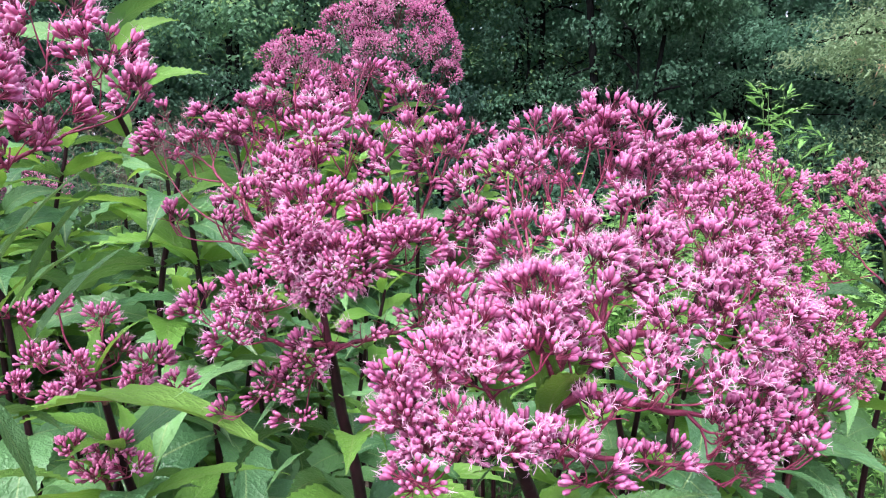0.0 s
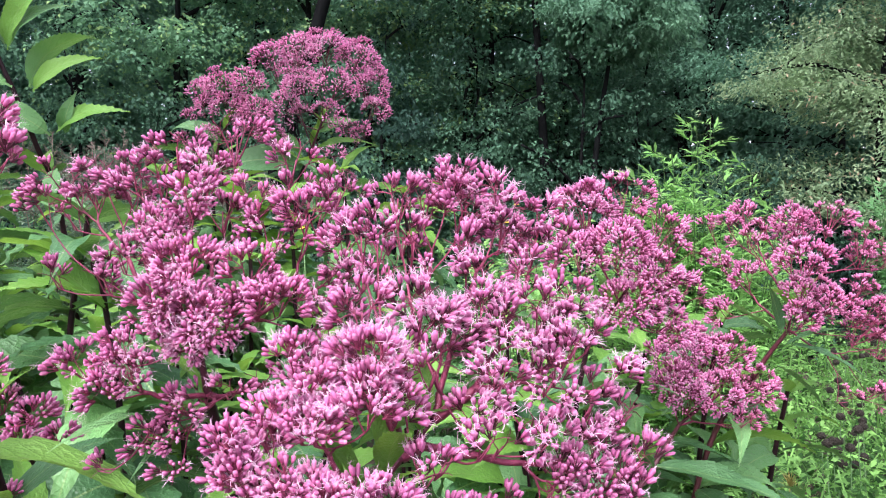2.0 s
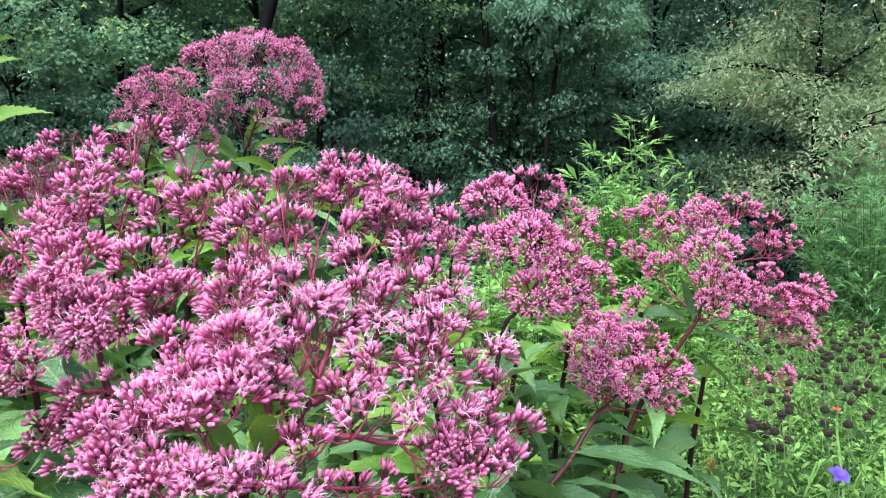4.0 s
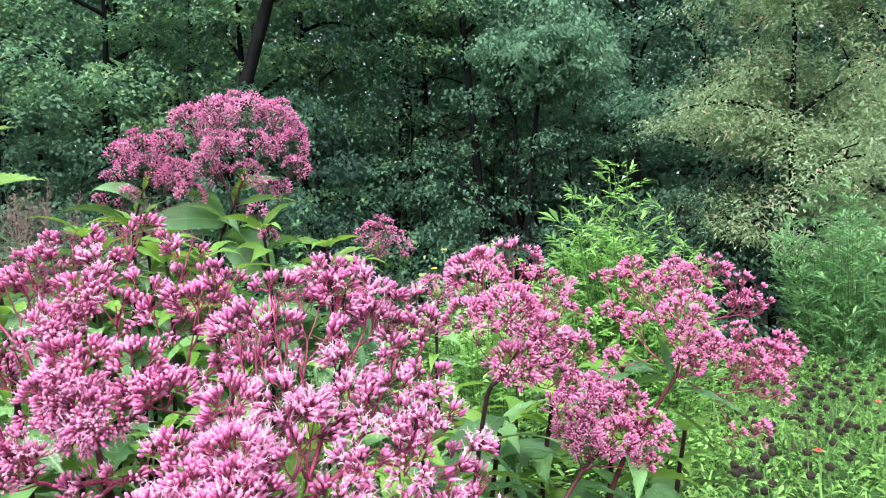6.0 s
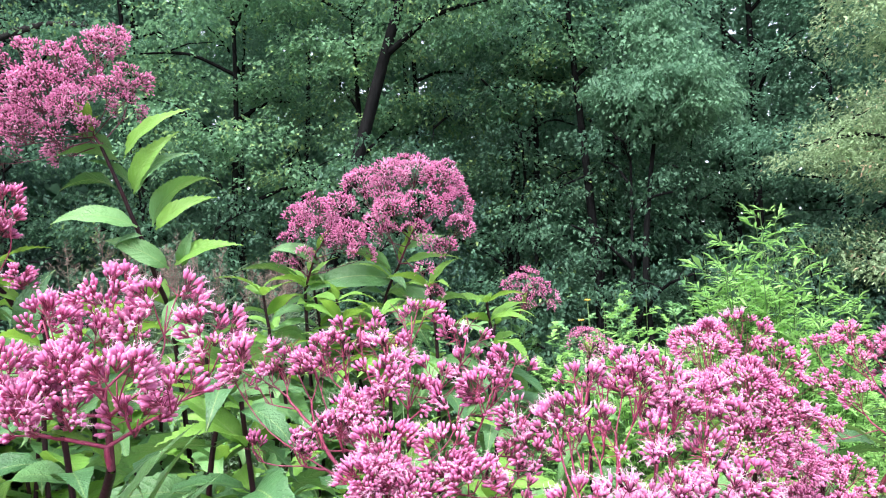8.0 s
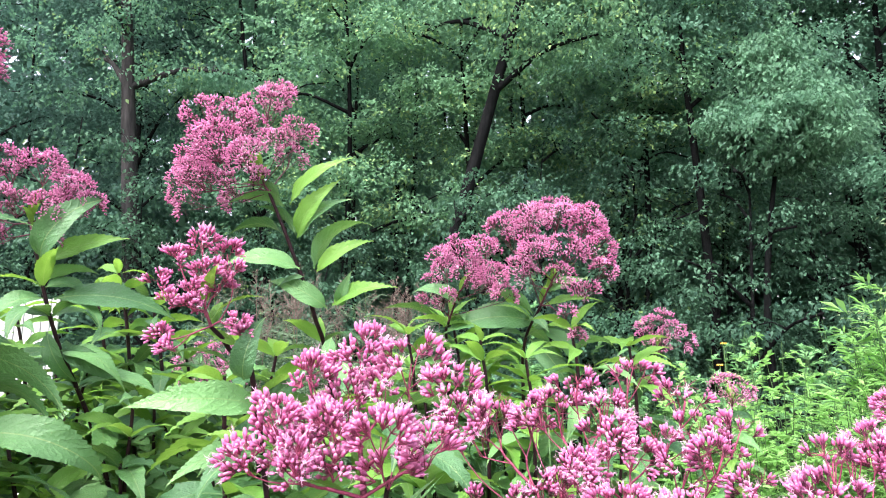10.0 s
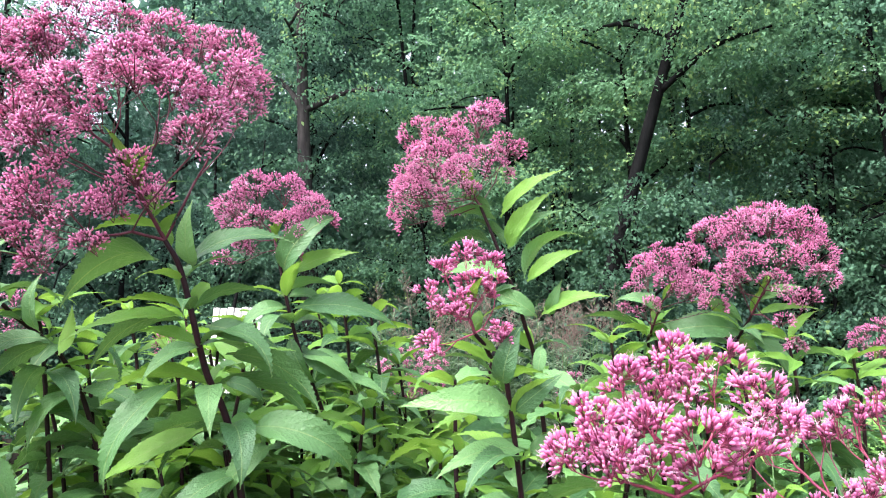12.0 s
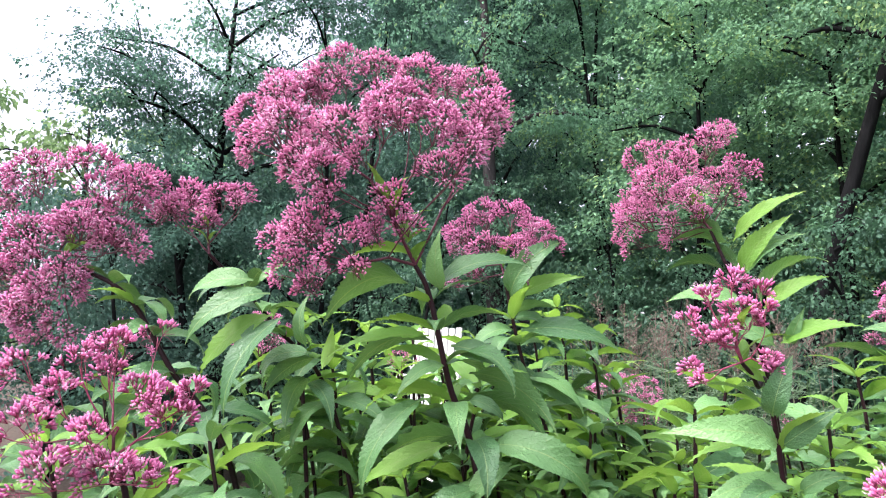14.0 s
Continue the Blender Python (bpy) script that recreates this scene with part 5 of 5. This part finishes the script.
# understorey along the edge, its shade put into the leaf colour
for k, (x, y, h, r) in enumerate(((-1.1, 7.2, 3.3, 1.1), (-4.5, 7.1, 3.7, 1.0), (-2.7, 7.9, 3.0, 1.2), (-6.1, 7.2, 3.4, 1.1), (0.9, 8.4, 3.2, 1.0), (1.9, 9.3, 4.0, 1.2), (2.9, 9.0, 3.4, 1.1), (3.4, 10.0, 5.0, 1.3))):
    tree("sapling", (x, y, 0), h, (0.15, 0), 0.3, r, 80, 80, 0.055, M_SAPLING_SHADED, M_BARK_SHADED, 1300 + k, "leafy sapling under the edge of the woods, its leaves darkened for shade", trunk_r=0.03, spray_r=0.42, limbs=9, droop=0.6)
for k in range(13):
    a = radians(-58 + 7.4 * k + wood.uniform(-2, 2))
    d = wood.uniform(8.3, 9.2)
    tree("sapling", (d * math.sin(a) - 0.2, d * math.cos(a) - 0.2, 0), wood.choice((1.7, 2.2, 3.0, 4.4)), (wood.uniform(-0.3, 0.3), 0), 0.25, wood.uniform(0.8, 1.4), 60, 74, 0.058, M_SAPLING_SHADED if k % 4 else M_WOODS_BLUE, M_BARK_SHADED, 1200 + k,
         "leafy sapling under the edge of the woods, its leaves darkened for shade", trunk_r=0.035, spray_r=0.36, limbs=9)
# a leaf layer added high over the woods to shade their inside
high = np.random.default_rng(37)
canopy = thing("tree_canopy", (0, 0, 0), "leaf layer added high over the woods to shade them", "canopy", kind="stuff")
turns = np.radians(high.uniform(-42, 56, 9000))
far = np.sqrt(high.uniform(9.2 ** 2, 27 ** 2, 9000))
tops = np.stack([far * np.sin(turns), far * np.cos(turns), 8.7 + 0.28 * (far - 9.2) + high.uniform(-0.6, 1.8, 9000)], axis=1)
v, q = leaf_cloud(high, tops, np.stack([np.cos(far * 50), np.sin(far * 50), np.zeros(9000)], axis=1), 0.55, 0.42, 0.35, 0.1)
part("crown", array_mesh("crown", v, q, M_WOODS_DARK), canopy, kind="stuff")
# dark leaf backdrop added inside the woods for their deep shade, closing sky gaps
shade = np.random.default_rng(31)
deep = thing("thicket", (0, 0, 0), "dense dark leaf backdrop added deep inside the woods", "thicket", kind="stuff")
turns = np.radians(shade.uniform(-57, 52, 26000))
far = shade.uniform(24, 27, 26000)
spots = np.stack([far * np.sin(turns), far * np.cos(turns), np.where(turns > radians(-46), 14.0, 8.5) * shade.random(26000)], axis=1)
v, q = leaf_cloud(shade, spots, np.stack([np.cos(far * 40), -np.ones(26000), 0.1 * np.ones(26000)], axis=1), 0.70, 0.55, 0.5, 0.6)
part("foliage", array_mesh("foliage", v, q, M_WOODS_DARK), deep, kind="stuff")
turns = np.radians(shade.uniform(-50, 52, 14000))
far = shade.uniform(16.5, 19.5, 14000)
spots = np.stack([far * np.sin(turns), far * np.cos(turns), 5.5 * shade.random(14000)], axis=1)
v, q = leaf_cloud(shade, spots, np.stack([np.cos(far * 40), -np.ones(14000), 0.1 * np.ones(14000)], axis=1), 0.42, 0.32, 0.5, 0.6)
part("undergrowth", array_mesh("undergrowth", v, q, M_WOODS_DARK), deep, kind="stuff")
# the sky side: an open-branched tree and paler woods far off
tree("tree", (-9.0, 6.6, 0), 8.6, (-0.5, 0), 4.2, 2.6, 58, 100, 0.07, M_WOODS_DARK, M_BARK_SHADED, 46, "open-branched tree against the white sky", trunk_r=0.13, limbs=12, spray_r=0.4)
for k in range(7):
    a = radians(-76 + 6.5 * k)
    tree("tree", (34 * math.sin(a), 34 * math.cos(a), 0), wood.uniform(10.0, 14.0), (0, 0), 0.8, 3.6, 110, 30, 0.34, M_FAR, M_BARK, 700 + k, "pale distant tree beyond the garden", trunk_r=0.25, spray_r=0.9)
# the tree wrapped in vine
tree("tree", (2.2, 7.9, 0), 4.75, (0.25, 0), 3.55, 0.8, 140, 150, 0.058, M_VINE, M_BARK_SHADED, 47, "tree smothered in hanging blue-green vine leaves", trunk_r=0.06, spray_r=0.32, droop=1.1, shape=0.7)
tree("sapling", (3.6, 7.2, 0), 2.2, (0.1, 0), 0.3, 1.0, 70, 90, 0.052, M_SAPLING_SHADED, M_BARK_SHADED, 63, "leafy sapling under the edge of the woods, its leaves darkened for shade", trunk_r=0.03, spray_r=0.36, limbs=9)
# the feathery olive one
for k, (x, y, h, r, n) in enumerate(((4.6, 6.5, 5.6, 1.75, 360), (6.2, 6.6, 6.2, 1.7, 180))):
    tree("feathery_tree", (x, y, 0), h, (0.1, 0), 1.5, r, n, 165, 0.056, M_OLIVE, M_BARK_SHADED, 60 + k, "feathery olive-green tree with narrow leaves and rusty tips", trunk_r=0.05, spray_r=0.37, narrow=0.34, tilt=0.45, droop=0.35, shape=0.6, limbs=12)


# ---- shrubs and beds behind ----
def shrub(name, base, height, spread, stems, twigs, leaf, narrow, mat, seed, label, lowest=0.35, category="shrub", upward=0.6, twig=0.13, per_twig=9):
    """Upright stems with short leafy side twigs."""
    rng = np.random.default_rng(seed)
    ob = thing(name, base, label, category)
    s = Shape()
    pos, out = [], []
    for k in range(stems):
        w, r = rng.uniform(0, 2 * math.pi), math.sqrt(rng.random())
        h = height * rng.uniform(0.74, 1.04) * (1 - 0.2 * r * r)
        foot = V3((0.35 * spread * r * math.cos(w), 0.35 * spread * r * math.sin(w), 0))
        top = V3((spread * r * math.cos(w), spread * r * math.sin(w), h))
        line = curve_through([foot, foot * 0.5 + top * 0.5 + V3((-0.1 * spread * math.cos(w), -0.1 * spread * math.sin(w), 0)), top], 5)
        s.tube(line, list(np.linspace(0.005, 0.0015, len(line))), 3, cap=False)
        for j in range(twigs):
            t = lowest + (0.99 - lowest) * (j + rng.random()) / twigs
            i = min(len(line) - 2, int(t * (len(line) - 1)))
            p = line[i] + (line[i + 1] - line[i]) * (t * (len(line) - 1) - i)
            a = j * 2.4 + rng.uniform(-0.4, 0.4)
            d = unit(V3((math.cos(a), math.sin(a), upward + rng.uniform(-0.2, 0.4))))
            l = twig * rng.uniform(0.5, 1.1) * (1.15 - 0.5 * t)
            s.tube([p, p + d * l * 0.6 + V3((0, 0, l * 0.08)), p + d * l], [0.0014, 0.001, 0.0006], 3, cap=False)
            b = np.cross(d, V3((0, 0, 1)))
            for q in range(per_twig):
                f = (q + 1) / per_twig
                sgn = 1 if q % 2 else -1
                pos.append(p + d * l * f)
                out.append(unit(d * (0.6 + 0.8 * f) + b * sgn * (1.1 - 0.9 * f)))
    part("stem_thicket", s.mesh("stem_thicket", M_GREENSTEM), ob, kind="stuff")
    v, q = leaf_cloud(rng, np.array(pos), np.array(out), leaf, leaf * narrow, 0.22, 0.05)
    part("foliage", array_mesh("foliage", v, q, mat), ob, kind="stuff")
    return ob


shrub("leafy_shrub", (1.16, 2.60, 0), 1.84, 0.30, 80, 26, 0.060, 0.18, M_BRIGHT, 1, "bright yellow-green shrub with narrow leaves on upright stems", upward=0.35)
shrub("leafy_shrub", (0.945, 2.62, 0), 1.85, 0.06, 4, 10, 0.11, 0.22, M_BRIGHT, 2, "bright green shoot with long narrow leaves", twig=0.05, per_twig=3)
shrub("leafy_shrub", (2.72, 3.45, 0), 1.90, 0.36, 62, 20, 0.06, 0.2, M_FINE, 3, "fine-leaved deep green upright shrub beside the seedhead bed")
shrub("leafy_shrub", (3.35, 3.7, 0), 1.88, 0.42, 36, 18, 0.06, 0.2, M_FINE, 4, "fine-leaved deep green upright shrub beside the seedhead bed")
for k, (x, y, h, r) in enumerate(((0.45, 3.0, 1.58, 0.26), (0.80, 3.10, 1.64, 0.28), (1.3, 3.2, 1.6, 0.32), (0.2, 3.3, 1.45, 0.3), (1.75, 3.3, 1.5, 0.35), (0.62, 2.75, 1.50, 0.22), (1.05, 3.3, 1.62, 0.3))):
    shrub("leafy_shrub", (x, y, 0), h, r, 20, 12, 0.038, 0.5, M_BRIGHT if k != 3 else M_FINE, 20 + k, "bushy light green shrub with small paired leaves", upward=0.25, twig=0.15, per_twig=12)
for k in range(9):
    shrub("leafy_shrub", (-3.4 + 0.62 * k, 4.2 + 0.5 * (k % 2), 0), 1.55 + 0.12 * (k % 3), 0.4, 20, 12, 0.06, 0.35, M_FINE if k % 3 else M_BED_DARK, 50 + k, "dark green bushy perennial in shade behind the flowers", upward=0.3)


def plume(base, height, seed):
    """A dry brown flower plume of many short side spikes."""
    rng = random.Random(seed)
    ob = thing("dry_plume", base, "dry brown flower plume above dark leaves", "flower", "dry plumes")
    s = Shape()
    lean = V3((rng.uniform(-0.12, 0.16), rng.uniform(-0.1, 0.1), 0))
    line = [V3((0, 0, 0)), V3((0, 0, height * 0.6)) + lean * 0.2, V3((0, 0, height * 0.85)) + lean * 0.6, V3((0, 0, height)) + lean * 1.2]
    s.tube(line, [0.004, 0.003, 0.002, 0.001], 4)
    for k in range(30):
        f = (k + rng.random()) / 30
        p = line[2] + (line[3] - line[2]) * f
        w = rng.uniform(0, 6.28)
        l = (0.15 * (1 - f) + 0.02) * rng.uniform(0.5, 1.1)
        d = V3((math.cos(w), math.sin(w), rng.uniform(0.4, 1.1)))
        tip = p + d * l * 0.8
        s.tube([p, p + d * l * 0.45 - V3((0, 0, 0.1 * l)), tip], [0.001, 0.0012, 0.0006], 3)
        for q in range(4):
            a = p + (tip - p) * (0.35 + 0.16 * q)
            e = a + V3((rng.uniform(-1, 1), rng.uniform(-1, 1), rng.uniform(0.3, 1.2))) * l * 0.16
            s.tube([a, e], [0.0018, 0.0009], 3)
    part("plume_head", s.mesh("plume_head", M_BROWN), ob)
    return ob


for k in range(34):
    r = random.Random(800 + k)
    plume((-2.25 + 0.043 * k + r.uniform(-0.12, 0.12), 4.3 + r.uniform(-0.35, 0.35), 0), 2.0 + r.uniform(-0.28, 0.16), k)
for k, (x, y, h) in enumerate(((-2.15, 4.0, 1.84), (-1.82, 4.15, 1.90), (-1.50, 3.95, 1.82), (-1.20, 4.1, 1.86), (-0.90, 4.05, 1.74))):
    shrub("leafy_shrub", (x, y, 0), h, 0.30, 30, 14, 0.050, 0.22, M_FERN, 90 + k, "grey-green ferny perennial under dry brown plumes", lowest=0.45, upward=0.35, twig=0.2, per_twig=12)


def bed():
    """The low bed of light green leaves where the seedheads stand."""
    rng = np.random.default_rng(9)
    ob = thing("bed_plants", (0, 0, 0), "low light green bed of small leafy plants", "plants", kind="stuff")
    n = 17000
    x, y = rng.uniform(0.45, 4.6, n), rng.uniform(0.9, 4.6, n)
    z = 0.86 + 0.07 * np.sin(x * 9) * np.cos(y * 8) + 0.10 * (y > 2.6) - 0.45 * rng.random(n) ** 0.9
    ragged = 0.25 * np.sin(3.1 * x + 1.7 * y) + 0.2 * np.sin(5.3 * y - 2.2 * x)
    keep = (x > 0.35 + 0.28 * y + ragged * 0.6) & (x < 4.2 + 1.2 * ragged) & (y > 1.05 + 0.5 * ragged) & (y < 4.2 + ragged)
    pos = np.stack([x, y, z], axis=1)[keep]
    ang = rng.uniform(0, 6.28, len(pos))
    out = np.stack([np.cos(ang), np.sin(ang), np.full(len(pos), 0.3)], axis=1)
    v, q = leaf_cloud(rng, pos, out, 0.034, 0.014, 0.6, 0.1)
    part("foliage", array_mesh("foliage", v, q, M_BED), ob, kind="stuff")
    n = 42000
    x, y = rng.uniform(0.4, 3.6, n), rng.uniform(0.9, 3.2, n)
    ragged = 0.25 * np.sin(3.7 * x + 2.1 * y) + 0.2 * np.sin(6.1 * y - 1.9 * x)
    keep = (x > 0.3 + 0.35 * y + 0.5 * ragged) & (x < 3.0 + ragged) & (y > 1.1 + 0.5 * ragged) & (y < 2.7 + ragged)
    x, y = x[keep], y[keep]
    n = len(x)
    pos = np.stack([x, y, 0.985 - 0.28 * rng.random(n) ** 1.1 + 0.045 * np.sin(x * 14) * np.cos(y * 12)], axis=1)
    ang = rng.uniform(0, 6.28, n)
    v, q = leaf_cloud(rng, pos, np.stack([np.cos(ang), np.sin(ang), np.full(n, 0.35)], axis=1), 0.023, 0.0105, 0.6, 0.1)
    blades = Shape()
    for k in range(380):
        by = rng.uniform(1.15, 3.0)
        p = V3((0.09 + (by + 0.09) * rng.uniform(0.5, 1.15), by, rng.uniform(0.72, 0.84)))
        w, l = rng.uniform(0, 6.28), rng.uniform(0.10, 0.24)
        d = V3((math.cos(w), math.sin(w), 0))
        blades.strip([p, p + d * l * 0.12 + V3((0, 0, l * 0.55)), p + d * l * 0.4 + V3((0, 0, l * 0.9)), p + d * l * 0.75 + V3((0, 0, l * 0.8))], 0.0045, np.cross(d, V3((0, 0, 1))))
    part("grass_blades", blades.mesh("grass_blades", M_BED), ob, kind="stuff")
    part("leaf_layer", array_mesh("leaf_layer", v, q, M_BED), ob, kind="stuff")
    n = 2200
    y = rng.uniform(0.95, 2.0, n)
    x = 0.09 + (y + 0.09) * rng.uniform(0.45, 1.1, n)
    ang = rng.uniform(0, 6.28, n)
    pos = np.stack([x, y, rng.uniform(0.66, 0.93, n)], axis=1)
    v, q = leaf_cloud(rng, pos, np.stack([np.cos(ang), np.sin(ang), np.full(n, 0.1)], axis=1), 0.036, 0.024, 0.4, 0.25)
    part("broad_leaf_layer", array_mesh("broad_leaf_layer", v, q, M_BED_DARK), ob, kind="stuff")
    # the lowest leaves are coloured dark to stand in for shade between the upper ones
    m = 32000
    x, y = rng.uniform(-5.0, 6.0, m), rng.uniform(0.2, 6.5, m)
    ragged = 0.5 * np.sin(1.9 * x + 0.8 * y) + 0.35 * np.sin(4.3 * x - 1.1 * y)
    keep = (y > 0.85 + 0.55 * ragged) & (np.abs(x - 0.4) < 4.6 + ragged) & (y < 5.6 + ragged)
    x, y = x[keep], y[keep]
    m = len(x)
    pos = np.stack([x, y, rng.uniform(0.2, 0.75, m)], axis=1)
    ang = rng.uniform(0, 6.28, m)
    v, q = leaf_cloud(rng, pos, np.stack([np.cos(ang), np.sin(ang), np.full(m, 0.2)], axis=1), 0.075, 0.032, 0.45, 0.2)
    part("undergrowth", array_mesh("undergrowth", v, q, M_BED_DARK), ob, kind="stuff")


bed()


def seedhead(base, height):
    ob = thing("seedhead", base, "dark dried coneflower seedhead on a thin stem", "seedhead", "coneflower seedheads")
    s = Shape()
    s.tube([(0, 0, 0), (0.008, 0.004, height * 0.55), (0, 0, height)], [0.0016, 0.0012, 0.0010], 4)
    part("stem", s.mesh("stem", M_GREENSTEM), ob)
    s = Shape()
    s.lathe((0, 0, height), (0, 0, 1), [(-0.002, 0.0), (-0.001, 0.0072), (0.005, 0.0104), (0.011, 0.0088), (0.0148, 0.0042), (0.016, 0.0)], 9)
    rng = random.Random(3)
    for k in range(46):
        f = (k + 0.5) / 46
        th, ph = math.acos(1 - 1.5 * f), k * 2.39996
        d = V3((math.sin(th) * math.cos(ph), math.sin(th) * math.sin(ph), math.cos(th)))
        p = V3((0, 0, height + 0.005)) + d * 0.0092
        s.lathe(p, d, [(0.0, 0.0012), (0.0032, 0.0)], 3)
    part("cone", s.mesh("cone", M_CONE, smooth=False), ob, "blackened spiky cone")
    return ob


first_head = seedhead((1.153, 1.41, 0), 1.0)
rs = random.Random(21)
for k in range(215):
    y = 1.35 + 1.45 * (k / 215) ** 0.9 + rs.uniform(-0.12, 0.12)
    x = 0.09 + (y + 0.09) * rs.uniform(0.58, 1.0)
    if x < 0.85:
        continue
    copy_thing(first_head, pose(x, y, rs.uniform(-0.07, 0.03), rs.uniform(-4, 4), rs.uniform(-4, 4), rs.uniform(0, 360)))


# ---- small things in the beds ----
def balloon_flower(base, height):
    ob = thing("violet_flower", base, "violet five-petalled bell flower on a thin stem in the bed", "flower")
    s = Shape()
    s.tube([(0, 0, 0), (0.01, 0.01, height * 0.6), (0, 0, height)], [0.002, 0.0018, 0.0015], 5)
    part("stem", s.mesh("stem", M_GREENSTEM), ob)
    for k in range(5):
        w = 2 * math.pi * k / 5
        o, q = V3((math.cos(w), math.sin(w), 0)), V3((-math.sin(w), math.cos(w), 0))
        s = Shape()
        rows = []
        for r, z, b in ((0.0015, 0.0, 0.0015), (0.008, 0.006, 0.007), (0.013, 0.008, 0.007), (0.019, 0.004, 0.001)):
            rows.append(len(s.v))
            for sgn in (-1, 0, 1):
                s.v.append(tuple(V3((0, 0, z + 0.002 * abs(sgn))) + o * r + q * b * sgn))
                s.uv.append((0.5 + 0.5 * sgn, r / 0.026))
        for a, b in zip(rows, rows[1:]):
            for c in (0, 1):
                s.f.append((a + c, a + c + 1, b + c + 1, b + c))
                s.m.append(0)
        nod = Matrix.Translation((0, 0, height)) @ Matrix.Rotation(radians(38), 4, "X")
        part("petal", s.mesh("petal", M_VIOLET), ob, m=nod)
    return ob


balloon_flower((0.908, 1.097, 0), 1.014)


def small_bloom(name, base, height, mat, label, petals=12, r=0.011):
    """A small daisy-like bloom on a thin stem."""
    ob = thing(name, base, label, "flower")
    s = Shape()
    s.tube([(0, 0, 0), (0.006, 0.0, height * 0.6), (0, 0, height)], [0.002, 0.0018, 0.0014], 5)
    part("stem", s.mesh("stem", M_GREENSTEM), ob)
    s = Shape()
    for k in range(petals):
        w = 2 * math.pi * k / petals
        o = V3((math.cos(w), math.sin(w), 0))
        s.strip([V3((0, 0, height)) + o * r * 0.2, V3((0, 0, height + 0.003)) + o * r * 0.7, V3((0, 0, height - 0.001)) + o * r], r * 0.42, V3((-math.sin(w), math.cos(w), 0)))
    part("petals", s.mesh("petals", mat), ob, kind="stuff")
    s = Shape()
    s.lathe((0, 0, height - 0.002), (0, 0, 1), [(0.0, r * 0.3), (0.004, r * 0.28), (0.007, 0.0)], 7)
    part("flower_center", s.mesh("flower_center", M_CONE), ob)
    return ob


for k, (x, y, z, mat, what) in enumerate(((1.228, 1.555, 1.0, M_RED, "red"), (-0.14, 1.35, 1.48, M_YELLOW, "yellow"), (0.42, 2.3, 1.55, M_YELLOW, "yellow"), (0.36, 2.1, 1.49, M_YELLOW, "yellow"), (1.75, 2.0, 1.0, M_RED, "red"))):
    small_bloom(what + "_flower", (x, y, 0), z, mat, "small %s daisy-like bloom among green leaves" % what)


def thread_tuft(base, height):
    """A faded flower with long yellow-green threads."""
    ob = thing("thread_flower", base, "faded yellow-green thread-petalled flower among leaves", "flower")
    rng = random.Random(12)
    s = Shape()
    s.tube([(0, 0, 0), (0.01, 0, height * 0.6), (0, 0, height)], [0.003, 0.0025, 0.002], 5)
    part("stem", s.mesh("stem", M_GREENSTEM), ob)
    s = Shape()
    for k in range(60):
        th, w = rng.uniform(0.2, 1.5), rng.uniform(0, 6.28)
        d = V3((math.sin(th) * math.cos(w), math.sin(th) * math.sin(w), math.cos(th)))
        l = rng.uniform(0.02, 0.036)
        s.strip([V3((0, 0, height)), V3((0, 0, height)) + d * l * 0.6, V3((0, 0, height - 0.006)) + d * l], 0.0013, np.cross(d, V3((0, 0.2, 1))))
    part("thread_tuft", s.mesh("thread_tuft", M_YELLOW_GREEN), ob)
    return ob


thread_tuft((0.667, 1.077, 0), 1.05)


def white_panel(base, turn, width, height):
    """A white-painted slatted garden panel with looped trim down one side."""
    ob = thing("garden_panel", base, "white-painted slatted garden panel with looped side trim", "garden panel")
    ob.rotation_euler = (radians(-6), 0, radians(turn))
    def board(x0, x1, z0, z1, y0, y1):
        s = Shape()
        b = 0.003
        prof = [(x0 + b, y0), (x1 - b, y0), (x1, y0 + b), (x1, y1 - b), (x1 - b, y1), (x0 + b, y1), (x0, y1 - b), (x0, y0 + b)]
        for z in (z0, z1):
            for x, y in prof:
                s.v.append((x, y, z))
                s.uv.append((x, z))
        for k in range(8):
            s.f.append((k, (k + 1) % 8, 8 + (k + 1) % 8, 8 + k))
            s.m.append(0)
        s.f += [tuple(range(7, -1, -1)), tuple(range(8, 16))]
        s.m += [0, 0]
        return s.mesh("board", M_WHITE, smooth=False)
    n = 7
    step = width / n
    for k in range(n):
        part("slat", board(k * step + 0.003, (k + 1) * step - 0.003, 0.02, height - 0.004 * (k % 2), 0, 0.014), ob)
    for z in (0.35, height * 0.55, height - 0.25):
        part("rail", board(-0.01, width + 0.01, z, z + 0.05, 0.016, 0.04), ob)
    for k in range(5):
        z = height - 0.22 - 0.055 * k
        ring = [(-0.05 + 0.045 * math.cos(a), 0.008, z + 0.03 * math.sin(a)) for a in np.linspace(0, 2 * math.pi, 13)]
        s = Shape()
        s.tube(ring, [0.0055] * 13, 5, cap=False)
        part("loop", s.mesh("loop", M_WHITE), ob)
    return ob


white_panel((-2.54, 2.58, 0), 10, 0.27, 1.83)
